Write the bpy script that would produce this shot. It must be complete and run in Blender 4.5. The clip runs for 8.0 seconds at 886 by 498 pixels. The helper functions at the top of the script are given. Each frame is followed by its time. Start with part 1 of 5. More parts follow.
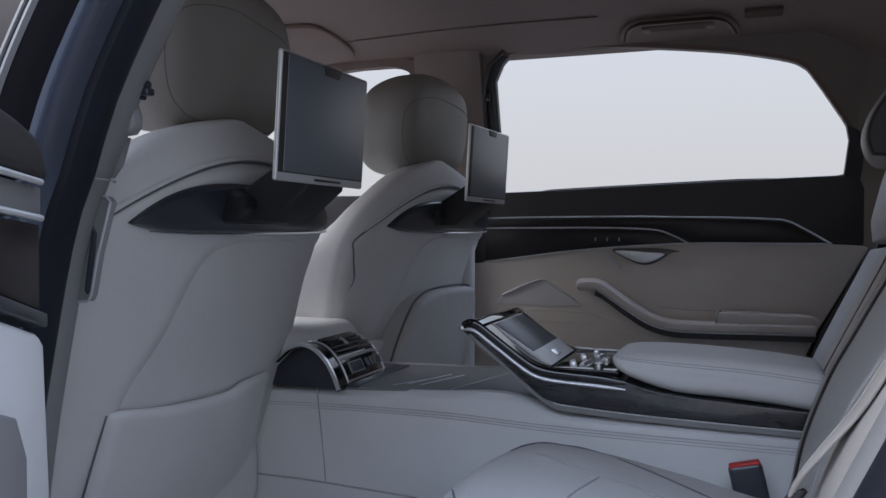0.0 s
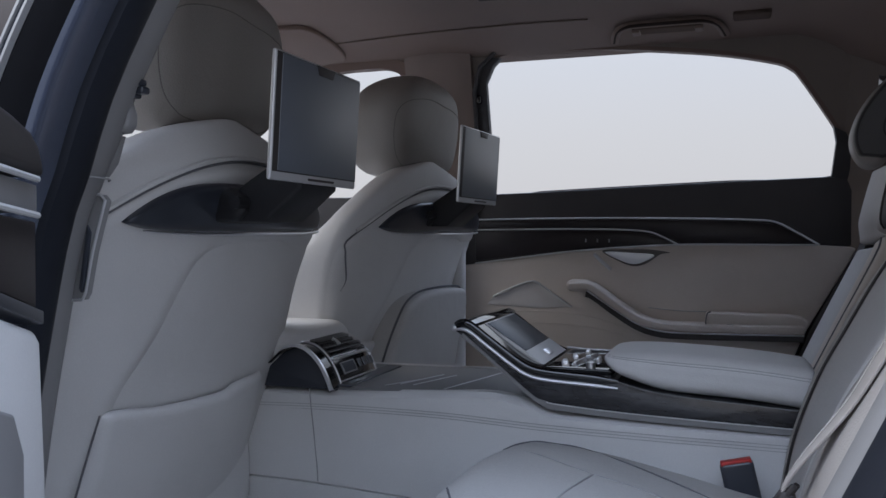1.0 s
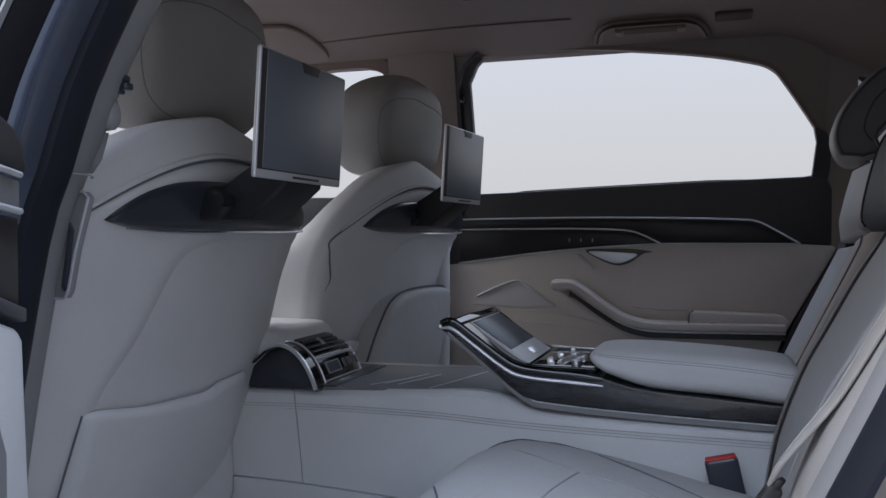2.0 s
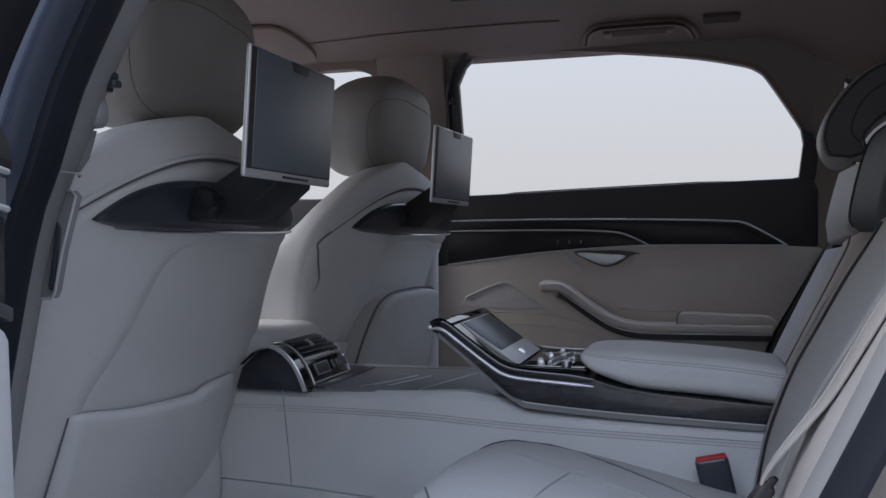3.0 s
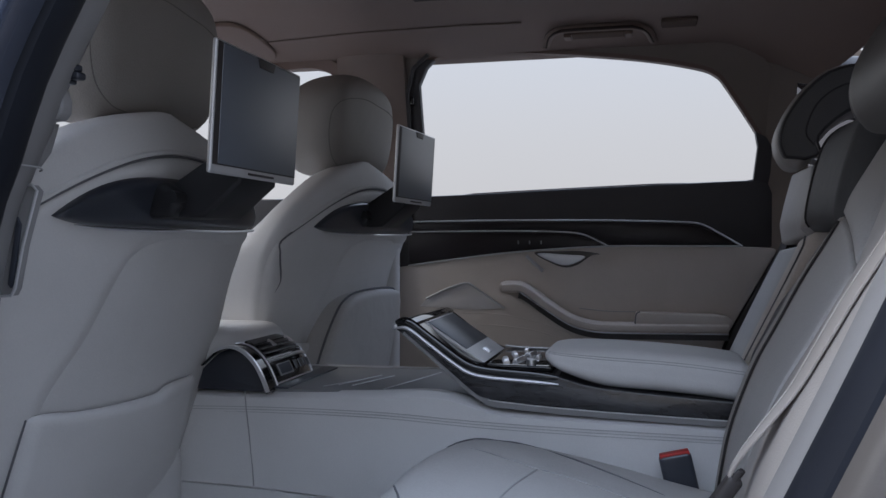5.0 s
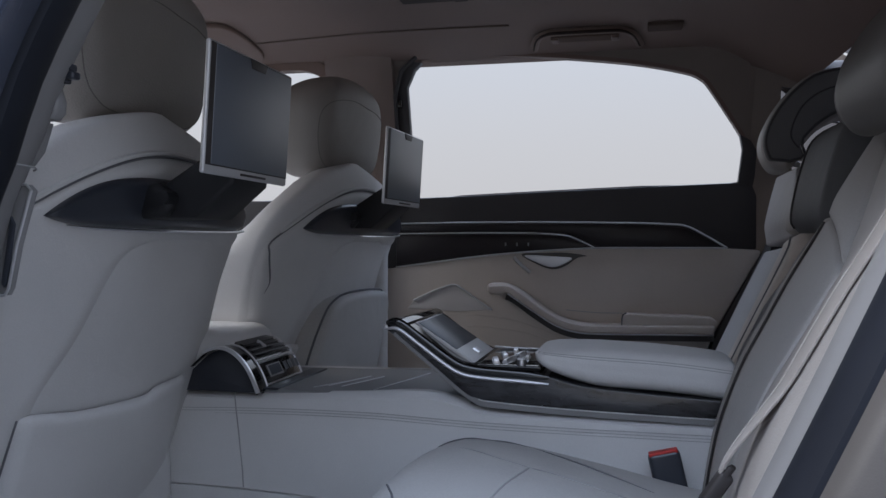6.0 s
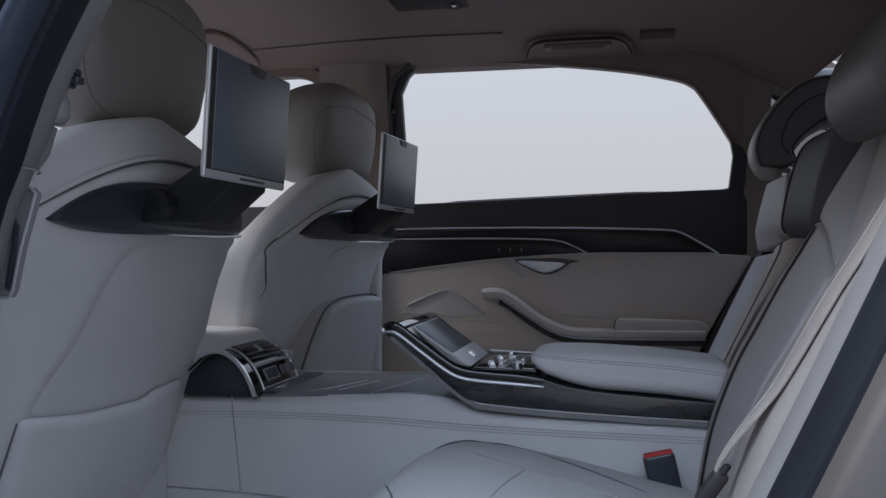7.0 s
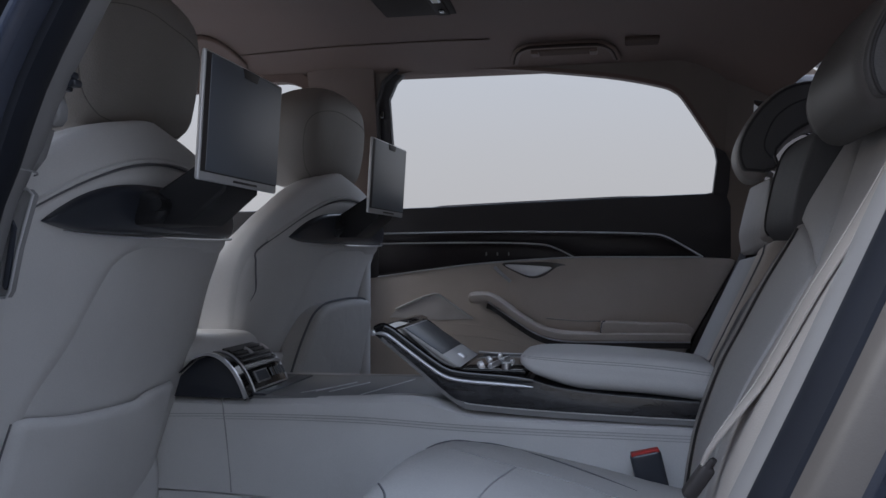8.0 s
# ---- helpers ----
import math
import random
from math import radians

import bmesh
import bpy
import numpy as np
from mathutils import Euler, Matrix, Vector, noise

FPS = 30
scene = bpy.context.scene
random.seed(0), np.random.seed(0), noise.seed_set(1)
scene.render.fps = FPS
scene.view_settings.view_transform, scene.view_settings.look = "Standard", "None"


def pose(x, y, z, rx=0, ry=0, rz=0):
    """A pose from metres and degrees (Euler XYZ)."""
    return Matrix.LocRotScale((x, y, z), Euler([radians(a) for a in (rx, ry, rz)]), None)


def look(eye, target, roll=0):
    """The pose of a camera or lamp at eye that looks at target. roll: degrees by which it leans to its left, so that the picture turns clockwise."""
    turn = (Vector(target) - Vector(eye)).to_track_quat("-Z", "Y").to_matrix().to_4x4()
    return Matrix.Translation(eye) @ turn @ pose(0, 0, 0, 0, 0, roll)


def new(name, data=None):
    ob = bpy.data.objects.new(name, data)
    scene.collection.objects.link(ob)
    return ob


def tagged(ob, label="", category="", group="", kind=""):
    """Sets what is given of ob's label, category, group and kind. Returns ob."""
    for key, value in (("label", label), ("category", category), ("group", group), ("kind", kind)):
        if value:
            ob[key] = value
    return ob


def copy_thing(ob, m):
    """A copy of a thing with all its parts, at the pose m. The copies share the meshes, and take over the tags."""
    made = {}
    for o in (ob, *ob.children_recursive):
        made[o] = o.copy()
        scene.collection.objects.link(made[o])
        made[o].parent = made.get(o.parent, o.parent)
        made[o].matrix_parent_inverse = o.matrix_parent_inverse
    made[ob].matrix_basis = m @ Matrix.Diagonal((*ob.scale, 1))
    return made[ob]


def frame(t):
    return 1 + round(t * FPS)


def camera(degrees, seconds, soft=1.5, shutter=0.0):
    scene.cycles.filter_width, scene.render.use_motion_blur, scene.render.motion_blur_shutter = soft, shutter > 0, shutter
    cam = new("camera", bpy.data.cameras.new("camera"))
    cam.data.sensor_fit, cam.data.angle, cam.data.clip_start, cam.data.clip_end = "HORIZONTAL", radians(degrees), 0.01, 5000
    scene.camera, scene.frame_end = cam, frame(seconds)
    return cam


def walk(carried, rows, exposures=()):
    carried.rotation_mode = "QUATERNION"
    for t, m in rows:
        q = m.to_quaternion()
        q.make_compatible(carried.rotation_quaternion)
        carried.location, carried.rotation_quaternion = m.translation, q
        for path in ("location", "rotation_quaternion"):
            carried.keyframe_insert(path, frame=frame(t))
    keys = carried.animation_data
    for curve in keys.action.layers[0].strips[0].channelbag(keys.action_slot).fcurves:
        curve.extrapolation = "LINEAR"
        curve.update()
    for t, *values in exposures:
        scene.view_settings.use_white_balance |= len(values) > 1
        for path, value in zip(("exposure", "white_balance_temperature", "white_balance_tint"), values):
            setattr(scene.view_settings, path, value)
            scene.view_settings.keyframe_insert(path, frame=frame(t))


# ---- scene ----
cam = camera(56.0, 8.0)
# seconds, x, y, z, yaw, pitch, roll
PATH_ROWS = [
    (0.0, -0.0729, -1.4065, 0.8303, 20.15, -1.27, 0.10),
    (0.5, -0.0755, -1.4109, 0.8274, 19.84, -1.15, 0.09),
    (1.0, -0.0780, -1.4129, 0.8248, 19.35, -1.03, 0.06),
    (1.5, -0.0807, -1.4132, 0.8223, 18.68, -1.02, -0.02),
    (3.0, -0.0901, -1.4100, 0.8160, 17.19, -0.72, -0.03),
    (3.5, -0.0939, -1.4094, 0.8143, 16.67, -0.71, -0.10),
    (4.0, -0.0980, -1.4096, 0.8127, 15.99, -0.61, 0.03),
    (4.5, -0.1023, -1.4109, 0.8111, 15.05, -0.59, 0.01),
    (5.0, -0.1067, -1.4135, 0.8096, 14.09, -0.52, 0.07),
    (6.5, -0.1193, -1.4296, 0.8041, 12.65, -0.11, 0.09),
    (7.0, -0.1225, -1.4376, 0.8017, 12.30, 0.18, 0.10),
    (7.5, -0.1249, -1.4465, 0.7987, 11.83, 0.44, 0.03),
    (8.0, -0.1260, -1.4560, 0.7951, 11.29, 0.62, 0.02),
]
walk(cam, [(t, pose(x, y, z, 90 + p, -r, w)) for t, x, y, z, w, p, r in PATH_ROWS],
     exposures=[(0.0, 0.52, 6170, 10), (3.0, 0.49, 6170, 10), (5.0, 0.44, 6170, 10), (6.5, 0.39, 6170, 10), (7.5, 0.28, 6170, 10), (8.0, 0.13, 6170, 10)])

# ---- light ----
world = bpy.data.worlds.new("overcast_sky")
scene.world = world
world.use_nodes = True
wn, wl = world.node_tree.nodes, world.node_tree.links
wn.clear()
sky = wn.new("ShaderNodeTexSky")
sky.sky_type, sky.sun_disc = "NISHITA", False
sky.sun_elevation, sky.sun_rotation = radians(40), radians(251)
sky.air_density, sky.dust_density, sky.ozone_density = 1.0, 6.0, 1.0
haze = wn.new("ShaderNodeMixRGB")
haze.inputs[0].default_value = 0.85
# an even cloud layer: white at the horizon, brighter and cooler overhead
way = wn.new("ShaderNodeTexCoord")
split = wn.new("ShaderNodeSeparateXYZ")
wl.new(way.outputs["Generated"], split.inputs[0])
cloud = wn.new("ShaderNodeValToRGB")
cloud.color_ramp.interpolation = "EASE"
cloud.color_ramp.elements[0].position, cloud.color_ramp.elements[0].color = 0.10, (4.15, 3.96, 3.93, 1)
cloud.color_ramp.elements[1].position, cloud.color_ramp.elements[1].color = 0.85, (17.2, 20.3, 26.4, 1)
low_band = cloud.color_ramp.elements.new(0.30)
low_band.color = (4.3, 4.32, 4.5, 1)
wl.new(split.outputs[2], cloud.inputs[0])
wl.new(cloud.outputs[0], haze.inputs[2])
wl.new(sky.outputs[0], haze.inputs[1])
bg = wn.new("ShaderNodeBackground")
bg.inputs[1].default_value = 0.142
wl.new(haze.outputs[0], bg.inputs[0])
wout = wn.new("ShaderNodeOutputWorld")
wl.new(bg.outputs[0], wout.inputs[0])
sun = new("sun", bpy.data.lights.new("sun", "SUN"))
sun.data.energy, sun.data.angle, sun.data.color = 1.15, radians(26), (1.0, 0.95, 0.89)
sun.matrix_world = look((-3.2, -1.1, 2.85), (0, 0, 0))


# ---- materials ----
def material(name, colour, rough=0.5, metal=0.0, grain=0.0, scale=600.0, vary=0.12, bump=0.0, coat=0.0, spec=0.5, sheen=0.0, cells=False, soft=0.0):
    """A procedural surface: large soft variation, fine grain, relief."""
    m = bpy.data.materials.new(name)
    m.use_nodes = True
    n, l = m.node_tree.nodes, m.node_tree.links
    b = n["Principled BSDF"]
    b.inputs["Metallic"].default_value = metal
    b.inputs["Coat Weight"].default_value = coat
    b.inputs["Coat Roughness"].default_value = 0.06
    b.inputs["Specular IOR Level"].default_value = spec
    b.inputs["Sheen Weight"].default_value = sheen
    tc = n.new("ShaderNodeTexCoord")
    big = n.new("ShaderNodeTexNoise")
    big.inputs["Scale"].default_value, big.inputs["Detail"].default_value = 7.0, 4.0
    l.new(tc.outputs["Object"], big.inputs["Vector"])
    fine = n.new("ShaderNodeTexVoronoi") if cells else n.new("ShaderNodeTexNoise")
    fine.inputs["Scale"].default_value = scale
    l.new(tc.outputs["Object"], fine.inputs["Vector"])
    mix = n.new("ShaderNodeMath")
    mix.operation = "MULTIPLY_ADD"
    mix.inputs[1].default_value = grain
    l.new(fine.outputs[0], mix.inputs[0])
    l.new(big.outputs[0], mix.inputs[2])
    ramp = n.new("ShaderNodeValToRGB")
    ramp.color_ramp.elements[0].position, ramp.color_ramp.elements[1].position = 0.3, 0.75
    ramp.color_ramp.elements[0].color = (*[c * (1 - vary) for c in colour], 1)
    ramp.color_ramp.elements[1].color = (*[min(1, c * (1 + vary)) for c in colour], 1)
    l.new(mix.outputs[0], ramp.inputs[0])
    l.new(ramp.outputs[0], b.inputs["Base Color"])
    r = n.new("ShaderNodeMapRange")
    r.inputs[3].default_value, r.inputs[4].default_value = max(0.02, rough * 0.85), min(1, rough * 1.15)
    l.new(big.outputs[0], r.inputs[0])
    l.new(r.outputs[0], b.inputs["Roughness"])
    if soft:
        wave = n.new("ShaderNodeTexNoise")
        wave.inputs["Scale"].default_value, wave.inputs["Detail"].default_value, wave.inputs["Distortion"].default_value = 11.0, 3.0, 0.6
        l.new(tc.outputs["Object"], wave.inputs["Vector"])
        sb = n.new("ShaderNodeBump")
        sb.inputs["Strength"].default_value, sb.inputs["Distance"].default_value = soft, 0.006
        l.new(wave.outputs[0], sb.inputs["Height"])
        l.new(sb.outputs[0], b.inputs["Normal"])
    if bump:
        bp = n.new("ShaderNodeBump")
        bp.inputs["Strength"].default_value, bp.inputs["Distance"].default_value = bump, 0.001
        l.new(fine.outputs[0], bp.inputs["Height"])
        if soft:
            l.new(sb.outputs[0], bp.inputs["Normal"])
        l.new(bp.outputs[0], b.inputs["Normal"])
    return m


def glass_material(name, tint, gloss=1.0):
    m = bpy.data.materials.new(name)
    m.use_nodes = True
    n, l = m.node_tree.nodes, m.node_tree.links
    n.remove(n["Principled BSDF"])
    t, g, f, p, mx = (n.new("ShaderNode" + k) for k in ("BsdfTransparent", "BsdfGlossy", "LayerWeight", "Math", "MixShader"))
    t.inputs[0].default_value = (*tint, 1)
    g.inputs["Roughness"].default_value = 0.01
    p.operation = "POWER"
    p.inputs[1].default_value = 5.0
    l.new(f.outputs["Facing"], p.inputs[0])
    l.new(p.outputs[0], mx.inputs[0])
    l.new(t.outputs[0], mx.inputs[1])
    l.new(g.outputs[0], mx.inputs[2])
    l.new(mx.outputs[0], n["Material Output"].inputs[0])
    return m


LEATHER = material("pale_leather", (0.630, 0.622, 0.615), 0.56, spec=0.38, grain=0.25, scale=420, vary=0.05, bump=0.14, cells=True, soft=0.35)
# pale leather with the warm light on door and far bolster tinted in
LEATHER_W = material("warm_lit_leather", (0.565, 0.500, 0.445), 0.56, spec=0.38, grain=0.25, scale=420, vary=0.05, bump=0.14, cells=True, soft=0.3)
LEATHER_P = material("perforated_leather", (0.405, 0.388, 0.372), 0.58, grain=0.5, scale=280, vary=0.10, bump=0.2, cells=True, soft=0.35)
# pale leather, dimmed and warmed by colour in place of the weaker light
LEATHER_B = material("dimmed_rear_leather", (0.385, 0.356, 0.332), 0.56, spec=0.38, grain=0.25, scale=420, vary=0.05, bump=0.14, cells=True, soft=0.35)
# pale leather toned down, standing in for shade on cushion and footrest
LEATHER_C = material("shaded_seat_leather", (0.46, 0.447, 0.433), 0.62, spec=0.3, grain=0.4, scale=300, vary=0.07, bump=0.16, cells=True, soft=0.5)
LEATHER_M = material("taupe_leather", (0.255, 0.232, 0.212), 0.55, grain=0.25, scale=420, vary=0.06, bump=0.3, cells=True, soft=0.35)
# LEATHER_H darkened to carry the roof's shade on the near rear headrest
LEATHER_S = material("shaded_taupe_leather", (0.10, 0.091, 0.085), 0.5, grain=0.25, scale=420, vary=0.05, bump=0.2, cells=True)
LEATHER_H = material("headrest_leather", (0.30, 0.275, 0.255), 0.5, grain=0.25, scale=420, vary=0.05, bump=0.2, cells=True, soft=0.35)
LEATHER_D = material("charcoal_leather", (0.085, 0.084, 0.086), 0.60, spec=0.22, grain=0.25, scale=420, vary=0.08, bump=0.3, cells=True, soft=0.35)
LEATHER_E = material("dark_grey_leather", (0.105, 0.100, 0.098), 0.6, spec=0.22, grain=0.25, scale=420, vary=0.08, bump=0.3, cells=True, soft=0.35)
PLASTIC = material("pale_trim", (0.225, 0.220, 0.222), 0.5, grain=0.1, scale=900, vary=0.03, bump=0.1)
SURROUND = material("pale_grey_surround", (0.240, 0.236, 0.236), 0.5, grain=0.1, scale=900, vary=0.03, bump=0.1)
DARK = material("dark_plastic", (0.030, 0.034, 0.045), 0.30, coat=0.25, grain=0.1, scale=900, vary=0.1, bump=0.08)
BLACK = material("black_soft_trim", (0.030, 0.026, 0.026), 0.55, grain=0.2, scale=700, vary=0.12, bump=0.2)
SATIN = material("dark_satin_veneer", (0.19, 0.19, 0.192), 0.38, vary=0.12, spec=0.6)
GLOSS = material("black_gloss", (0.006, 0.006, 0.007), 0.08, vary=0.1, coat=0.6)
INLAY = material("dark_inlay", (0.024, 0.019, 0.020), 0.32, vary=0.15, spec=0.25)
SCREEN = material("display_glass", (0.080, 0.094, 0.121), 0.45, vary=0.03, spec=0.9, coat=0.0)
SCREEN.node_tree.nodes["Principled BSDF"].inputs["IOR"].default_value = 1.75
CHROME = material("brushed_chrome", (0.75, 0.75, 0.77), 0.30, metal=1.0, grain=0.1, scale=500, vary=0.05)
SILVER = material("silver_aluminium", (0.62, 0.62, 0.63), 0.36, metal=0.6, grain=0.1, scale=900, vary=0.05)
TRIM = material("satin_silver_trim", (0.62, 0.62, 0.62), 0.38, metal=0.2, grain=0.1, scale=900, vary=0.04)
HOUSING = material("dark_ceiling_plastic", (0.045, 0.036, 0.032), 0.75, grain=0.2, scale=900, vary=0.1, bump=0.1, spec=0.12)
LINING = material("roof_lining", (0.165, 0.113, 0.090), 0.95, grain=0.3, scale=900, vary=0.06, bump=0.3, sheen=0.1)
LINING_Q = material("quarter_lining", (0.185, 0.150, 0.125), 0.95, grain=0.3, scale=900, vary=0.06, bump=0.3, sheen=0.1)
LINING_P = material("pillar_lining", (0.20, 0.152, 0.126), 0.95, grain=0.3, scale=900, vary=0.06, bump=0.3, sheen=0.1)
RECESS = material("dark_recess_leather", (0.085, 0.085, 0.090), 0.32, grain=0.25, scale=420, vary=0.10, bump=0.2, cells=True, soft=0.6)
# pale tone assumed so that the floor bounces light into the cabin
CARPET = material("carpet", (0.30, 0.275, 0.25), 0.95, grain=0.6, scale=700, vary=0.2, bump=0.8)
PAINT = material("navy_paint", (0.085, 0.102, 0.150), 0.26, metal=0.8, vary=0.05, coat=1.0)
REFLECTED = material("reflected_ground_taupe", (0.085, 0.076, 0.070), 0.45, grain=0.2, scale=700, vary=0.10, bump=0.1)
MOUNT = material("mount_black", (0.012, 0.012, 0.014), 0.55, grain=0.1, scale=900, vary=0.1, bump=0.05)
RUBBER = material("rubber_seal", (0.012, 0.014, 0.02), 0.6, spec=0.2, grain=0.2, scale=700, vary=0.15, bump=0.1)
COVER = material("black_pillar_cover", (0.012, 0.012, 0.014), 0.6, grain=0.2, scale=700, vary=0.15, bump=0.1, spec=0.12)
SEAM = material("leather_seam", (0.36, 0.355, 0.355), 0.7, vary=0.1)
STITCH = material("grey_thread", (0.14, 0.14, 0.15), 0.7, vary=0.1)
RED = material("red_plastic", (0.45, 0.02, 0.015), 0.4, vary=0.06)
WEB = material("belt_webbing", (0.40, 0.365, 0.335), 0.7, grain=0.2, scale=1400, vary=0.05, bump=0.1)
ASPHALT = material("concrete", (0.21, 0.195, 0.178), 0.9, grain=0.5, scale=90, vary=0.12, bump=0.6)
GLASS = glass_material("clear_glass", (0.93, 0.94, 0.95))
TINTED = glass_material("tinted_glass", (0.44, 0.44, 0.46))
LEAF = material("leaf_green", (0.05, 0.11, 0.03), 0.6, vary=0.3)


def wood_material(name, dark, light):
    m = material(name, dark, 0.22, coat=0.5)
    n, l = m.node_tree.nodes, m.node_tree.links
    b = n["Principled BSDF"]
    tc = n.new("ShaderNodeTexCoord")
    mp = n.new("ShaderNodeMapping")
    mp.inputs["Scale"].default_value = (6, 30, 30)
    w = n.new("ShaderNodeTexNoise")
    w.inputs["Scale"].default_value, w.inputs["Detail"].default_value, w.inputs["Distortion"].default_value = 3.0, 6.0, 1.2
    l.new(tc.outputs["Object"], mp.inputs[0])
    l.new(mp.outputs[0], w.inputs["Vector"])
    ramp = n.new("ShaderNodeValToRGB")
    ramp.color_ramp.elements[0].position, ramp.color_ramp.elements[1].position = 0.35, 0.7
    ramp.color_ramp.elements[0].color, ramp.color_ramp.elements[1].color = (*dark, 1), (*light, 1)
    l.new(w.outputs[0], ramp.inputs[0])
    l.new(ramp.outputs[0], b.inputs["Base Color"])
    return m


WOOD = wood_material("dark_ash_wood", (0.012, 0.0115, 0.013), (0.038, 0.038, 0.042))


# ---- mesh helpers ----
def thing(name, at, label="", category="", group="", kind=""):
    ob = new(name)
    ob.location = at
    ob.empty_display_size = 0.1
    return tagged(ob, label, category, group, kind)


def origin(ob):
    v = Vector((0, 0, 0))
    while ob is not None:
        v += ob.location
        ob = ob.parent
    return v


def part(name, vf, mat, parent=None, label="", smooth=40, at=None):
    """One mesh object under a thing or part; vertices are given in the place's own metres."""
    verts, faces = vf
    o = origin(parent) if parent is not None else Vector(at or (0, 0, 0))
    me = bpy.data.meshes.new(name)
    me.from_pydata([tuple(Vector(v) - o) for v in verts], [], faces)
    bm = bmesh.new()
    bm.from_mesh(me)
    bmesh.ops.remove_doubles(bm, verts=bm.verts, dist=1e-5)
    bmesh.ops.recalc_face_normals(bm, faces=bm.faces)
    for f in bm.faces:
        f.smooth = smooth > 0
    if 0 < smooth < 180:
        for e in bm.edges:
            e.smooth = not (len(e.link_faces) == 2 and e.calc_face_angle(0) > radians(smooth))
    bm.to_mesh(me)
    bm.free()
    me.materials.append(mat)
    ob = new(name, me)
    ob.parent = parent
    if parent is None:
        ob.location = o
    if label:
        ob["label"] = label
    return ob


def join(*many):
    verts, faces = [], []
    for v, f in many:
        k = len(verts)
        verts += list(v)
        faces += [tuple(i + k for i in a) for a in f]
    return verts, faces


def grid(fn, nu, nv, wrap=False):
    """A sheet: fn(s, t) for s, t in 0..1."""
    verts = [fn(i / (nu if wrap else nu - 1), j / (nv - 1)) for j in range(nv) for i in range(nu)]
    faces = []
    for j in range(nv - 1):
        for i in range(nu if wrap else nu - 1):
            a, b = j * nu + i, j * nu + (i + 1) % nu
            faces.append((a, b, b + nu, a + nu))
    return verts, faces


def closed(fn, nu, nv):
    """A wrapped loft with both ends filled."""
    v, f = grid(fn, nu, nv, True)
    return v, f + [tuple(range(nu))[::-1], tuple(range((nv - 1) * nu, nv * nu))]


def slab(fn, nu, nv, back):
    """A sheet given depth: the same sheet moved by the vector back, joined at the rim."""
    v, f = grid(fn, nu, nv)
    k, b = len(v), Vector(back)
    v2 = [tuple(Vector(p) + b) for p in v]
    rim = [i for i in range(nu)] + [nu * (j + 1) - 1 for j in range(1, nv)] + [nu * (nv - 1) + i for i in range(nu - 2, -1, -1)] + [nu * j for j in range(nv - 2, 0, -1)]
    f2 = [tuple(k + i for i in a[::-1]) for a in f]
    side = [(rim[i], rim[i - 1], rim[i - 1] + k, rim[i] + k) for i in range(len(rim))]
    return v + v2, f + f2 + side


def box(c, h, r=0.01, n=4, m=3, deform=None):
    """A rounded box with centre c and half sizes h; deform moves points in the unit cube's frame."""
    h, r = Vector(h), min(r, min(h) * 0.98)
    def axis(k):
        a = [-h[k] + r * (1 - math.cos(i / n * math.pi / 2)) for i in range(n)]
        inner = [-(h[k] - r) + 2 * (h[k] - r) * i / m for i in range(m + 1)]
        return a + inner + [-x for x in a[::-1]]
    verts, faces = [], []
    for k in range(3):
        u, w = (k + 1) % 3, (k + 2) % 3
        U, W = axis(u), axis(w)
        for s in (-1, 1):
            base = len(verts)
            for b in W:
                for a in U:
                    p = Vector((0, 0, 0))
                    p[k], p[u], p[w] = s * h[k], a, b
                    q = Vector([max(-(h[i] - r), min(h[i] - r, p[i])) for i in range(3)])
                    d = p - q
                    p = q + d.normalized() * r
                    if deform:
                        p = Vector(deform(p.x / h.x, p.y / h.y, p.z / h.z, p))
                    verts.append(tuple(p + Vector(c)))
            nu = len(U)
            for j in range(len(W) - 1):
                for i in range(nu - 1):
                    a = base + j * nu + i
                    q = (a, a + 1, a + nu + 1, a + nu)
                    faces.append(q if s > 0 else q[::-1])
    return verts, faces


def turn(vf, m):
    return [tuple(m @ Vector(v)) for v in vf[0]], vf[1]


def spline(pts, n=8, loop=False):
    """A smooth line through points."""
    p = [Vector(a) for a in pts]
    out, k = [], len(p)
    for i in range(k if loop else k - 1):
        if loop:
            a, b, c, d = p[i - 1], p[i], p[(i + 1) % k], p[(i + 2) % k]
        else:
            a, b, c, d = p[max(i - 1, 0)], p[i], p[i + 1], p[min(i + 2, k - 1)]
        for j in range(n):
            t = j / n
            out.append(0.5 * ((2 * b) + (c - a) * t + (2 * a - 5 * b + 4 * c - d) * t * t + (3 * b - a - 3 * c + d) * t ** 3))
    if not loop:
        out.append(p[-1])
    return out


def sweep(path, profile, up=(0, 0, 1), loop=False, taper=None):
    """A profile (side, up) carried along a path."""
    path = [Vector(a) for a in path]
    k, n, verts = len(profile), len(path), []
    for i, c in enumerate(path):
        a = path[(i - 1) % n] if loop or i else path[0]
        b = path[(i + 1) % n] if loop or i < n - 1 else path[-1]
        t = (b - a).normalized()
        s = t.cross(Vector(up))
        s = s.normalized() if s.length > 1e-6 else Vector((1, 0, 0))
        u = s.cross(t)
        g = taper(i / (n - 1)) if taper else 1.0
        verts += [tuple(c + s * x * g + u * y * g) for x, y in profile]
    faces = []
    for i in range(n if loop else n - 1):
        for j in range(k):
            a, b = i * k + j, i * k + (j + 1) % k
            c, d = ((i + 1) % n) * k + (j + 1) % k, ((i + 1) % n) * k + j
            faces.append((a, b, c, d))
    if not loop:
        faces += [tuple(range(k))[::-1], tuple(range((n - 1) * k, n * k))]
    return verts, faces


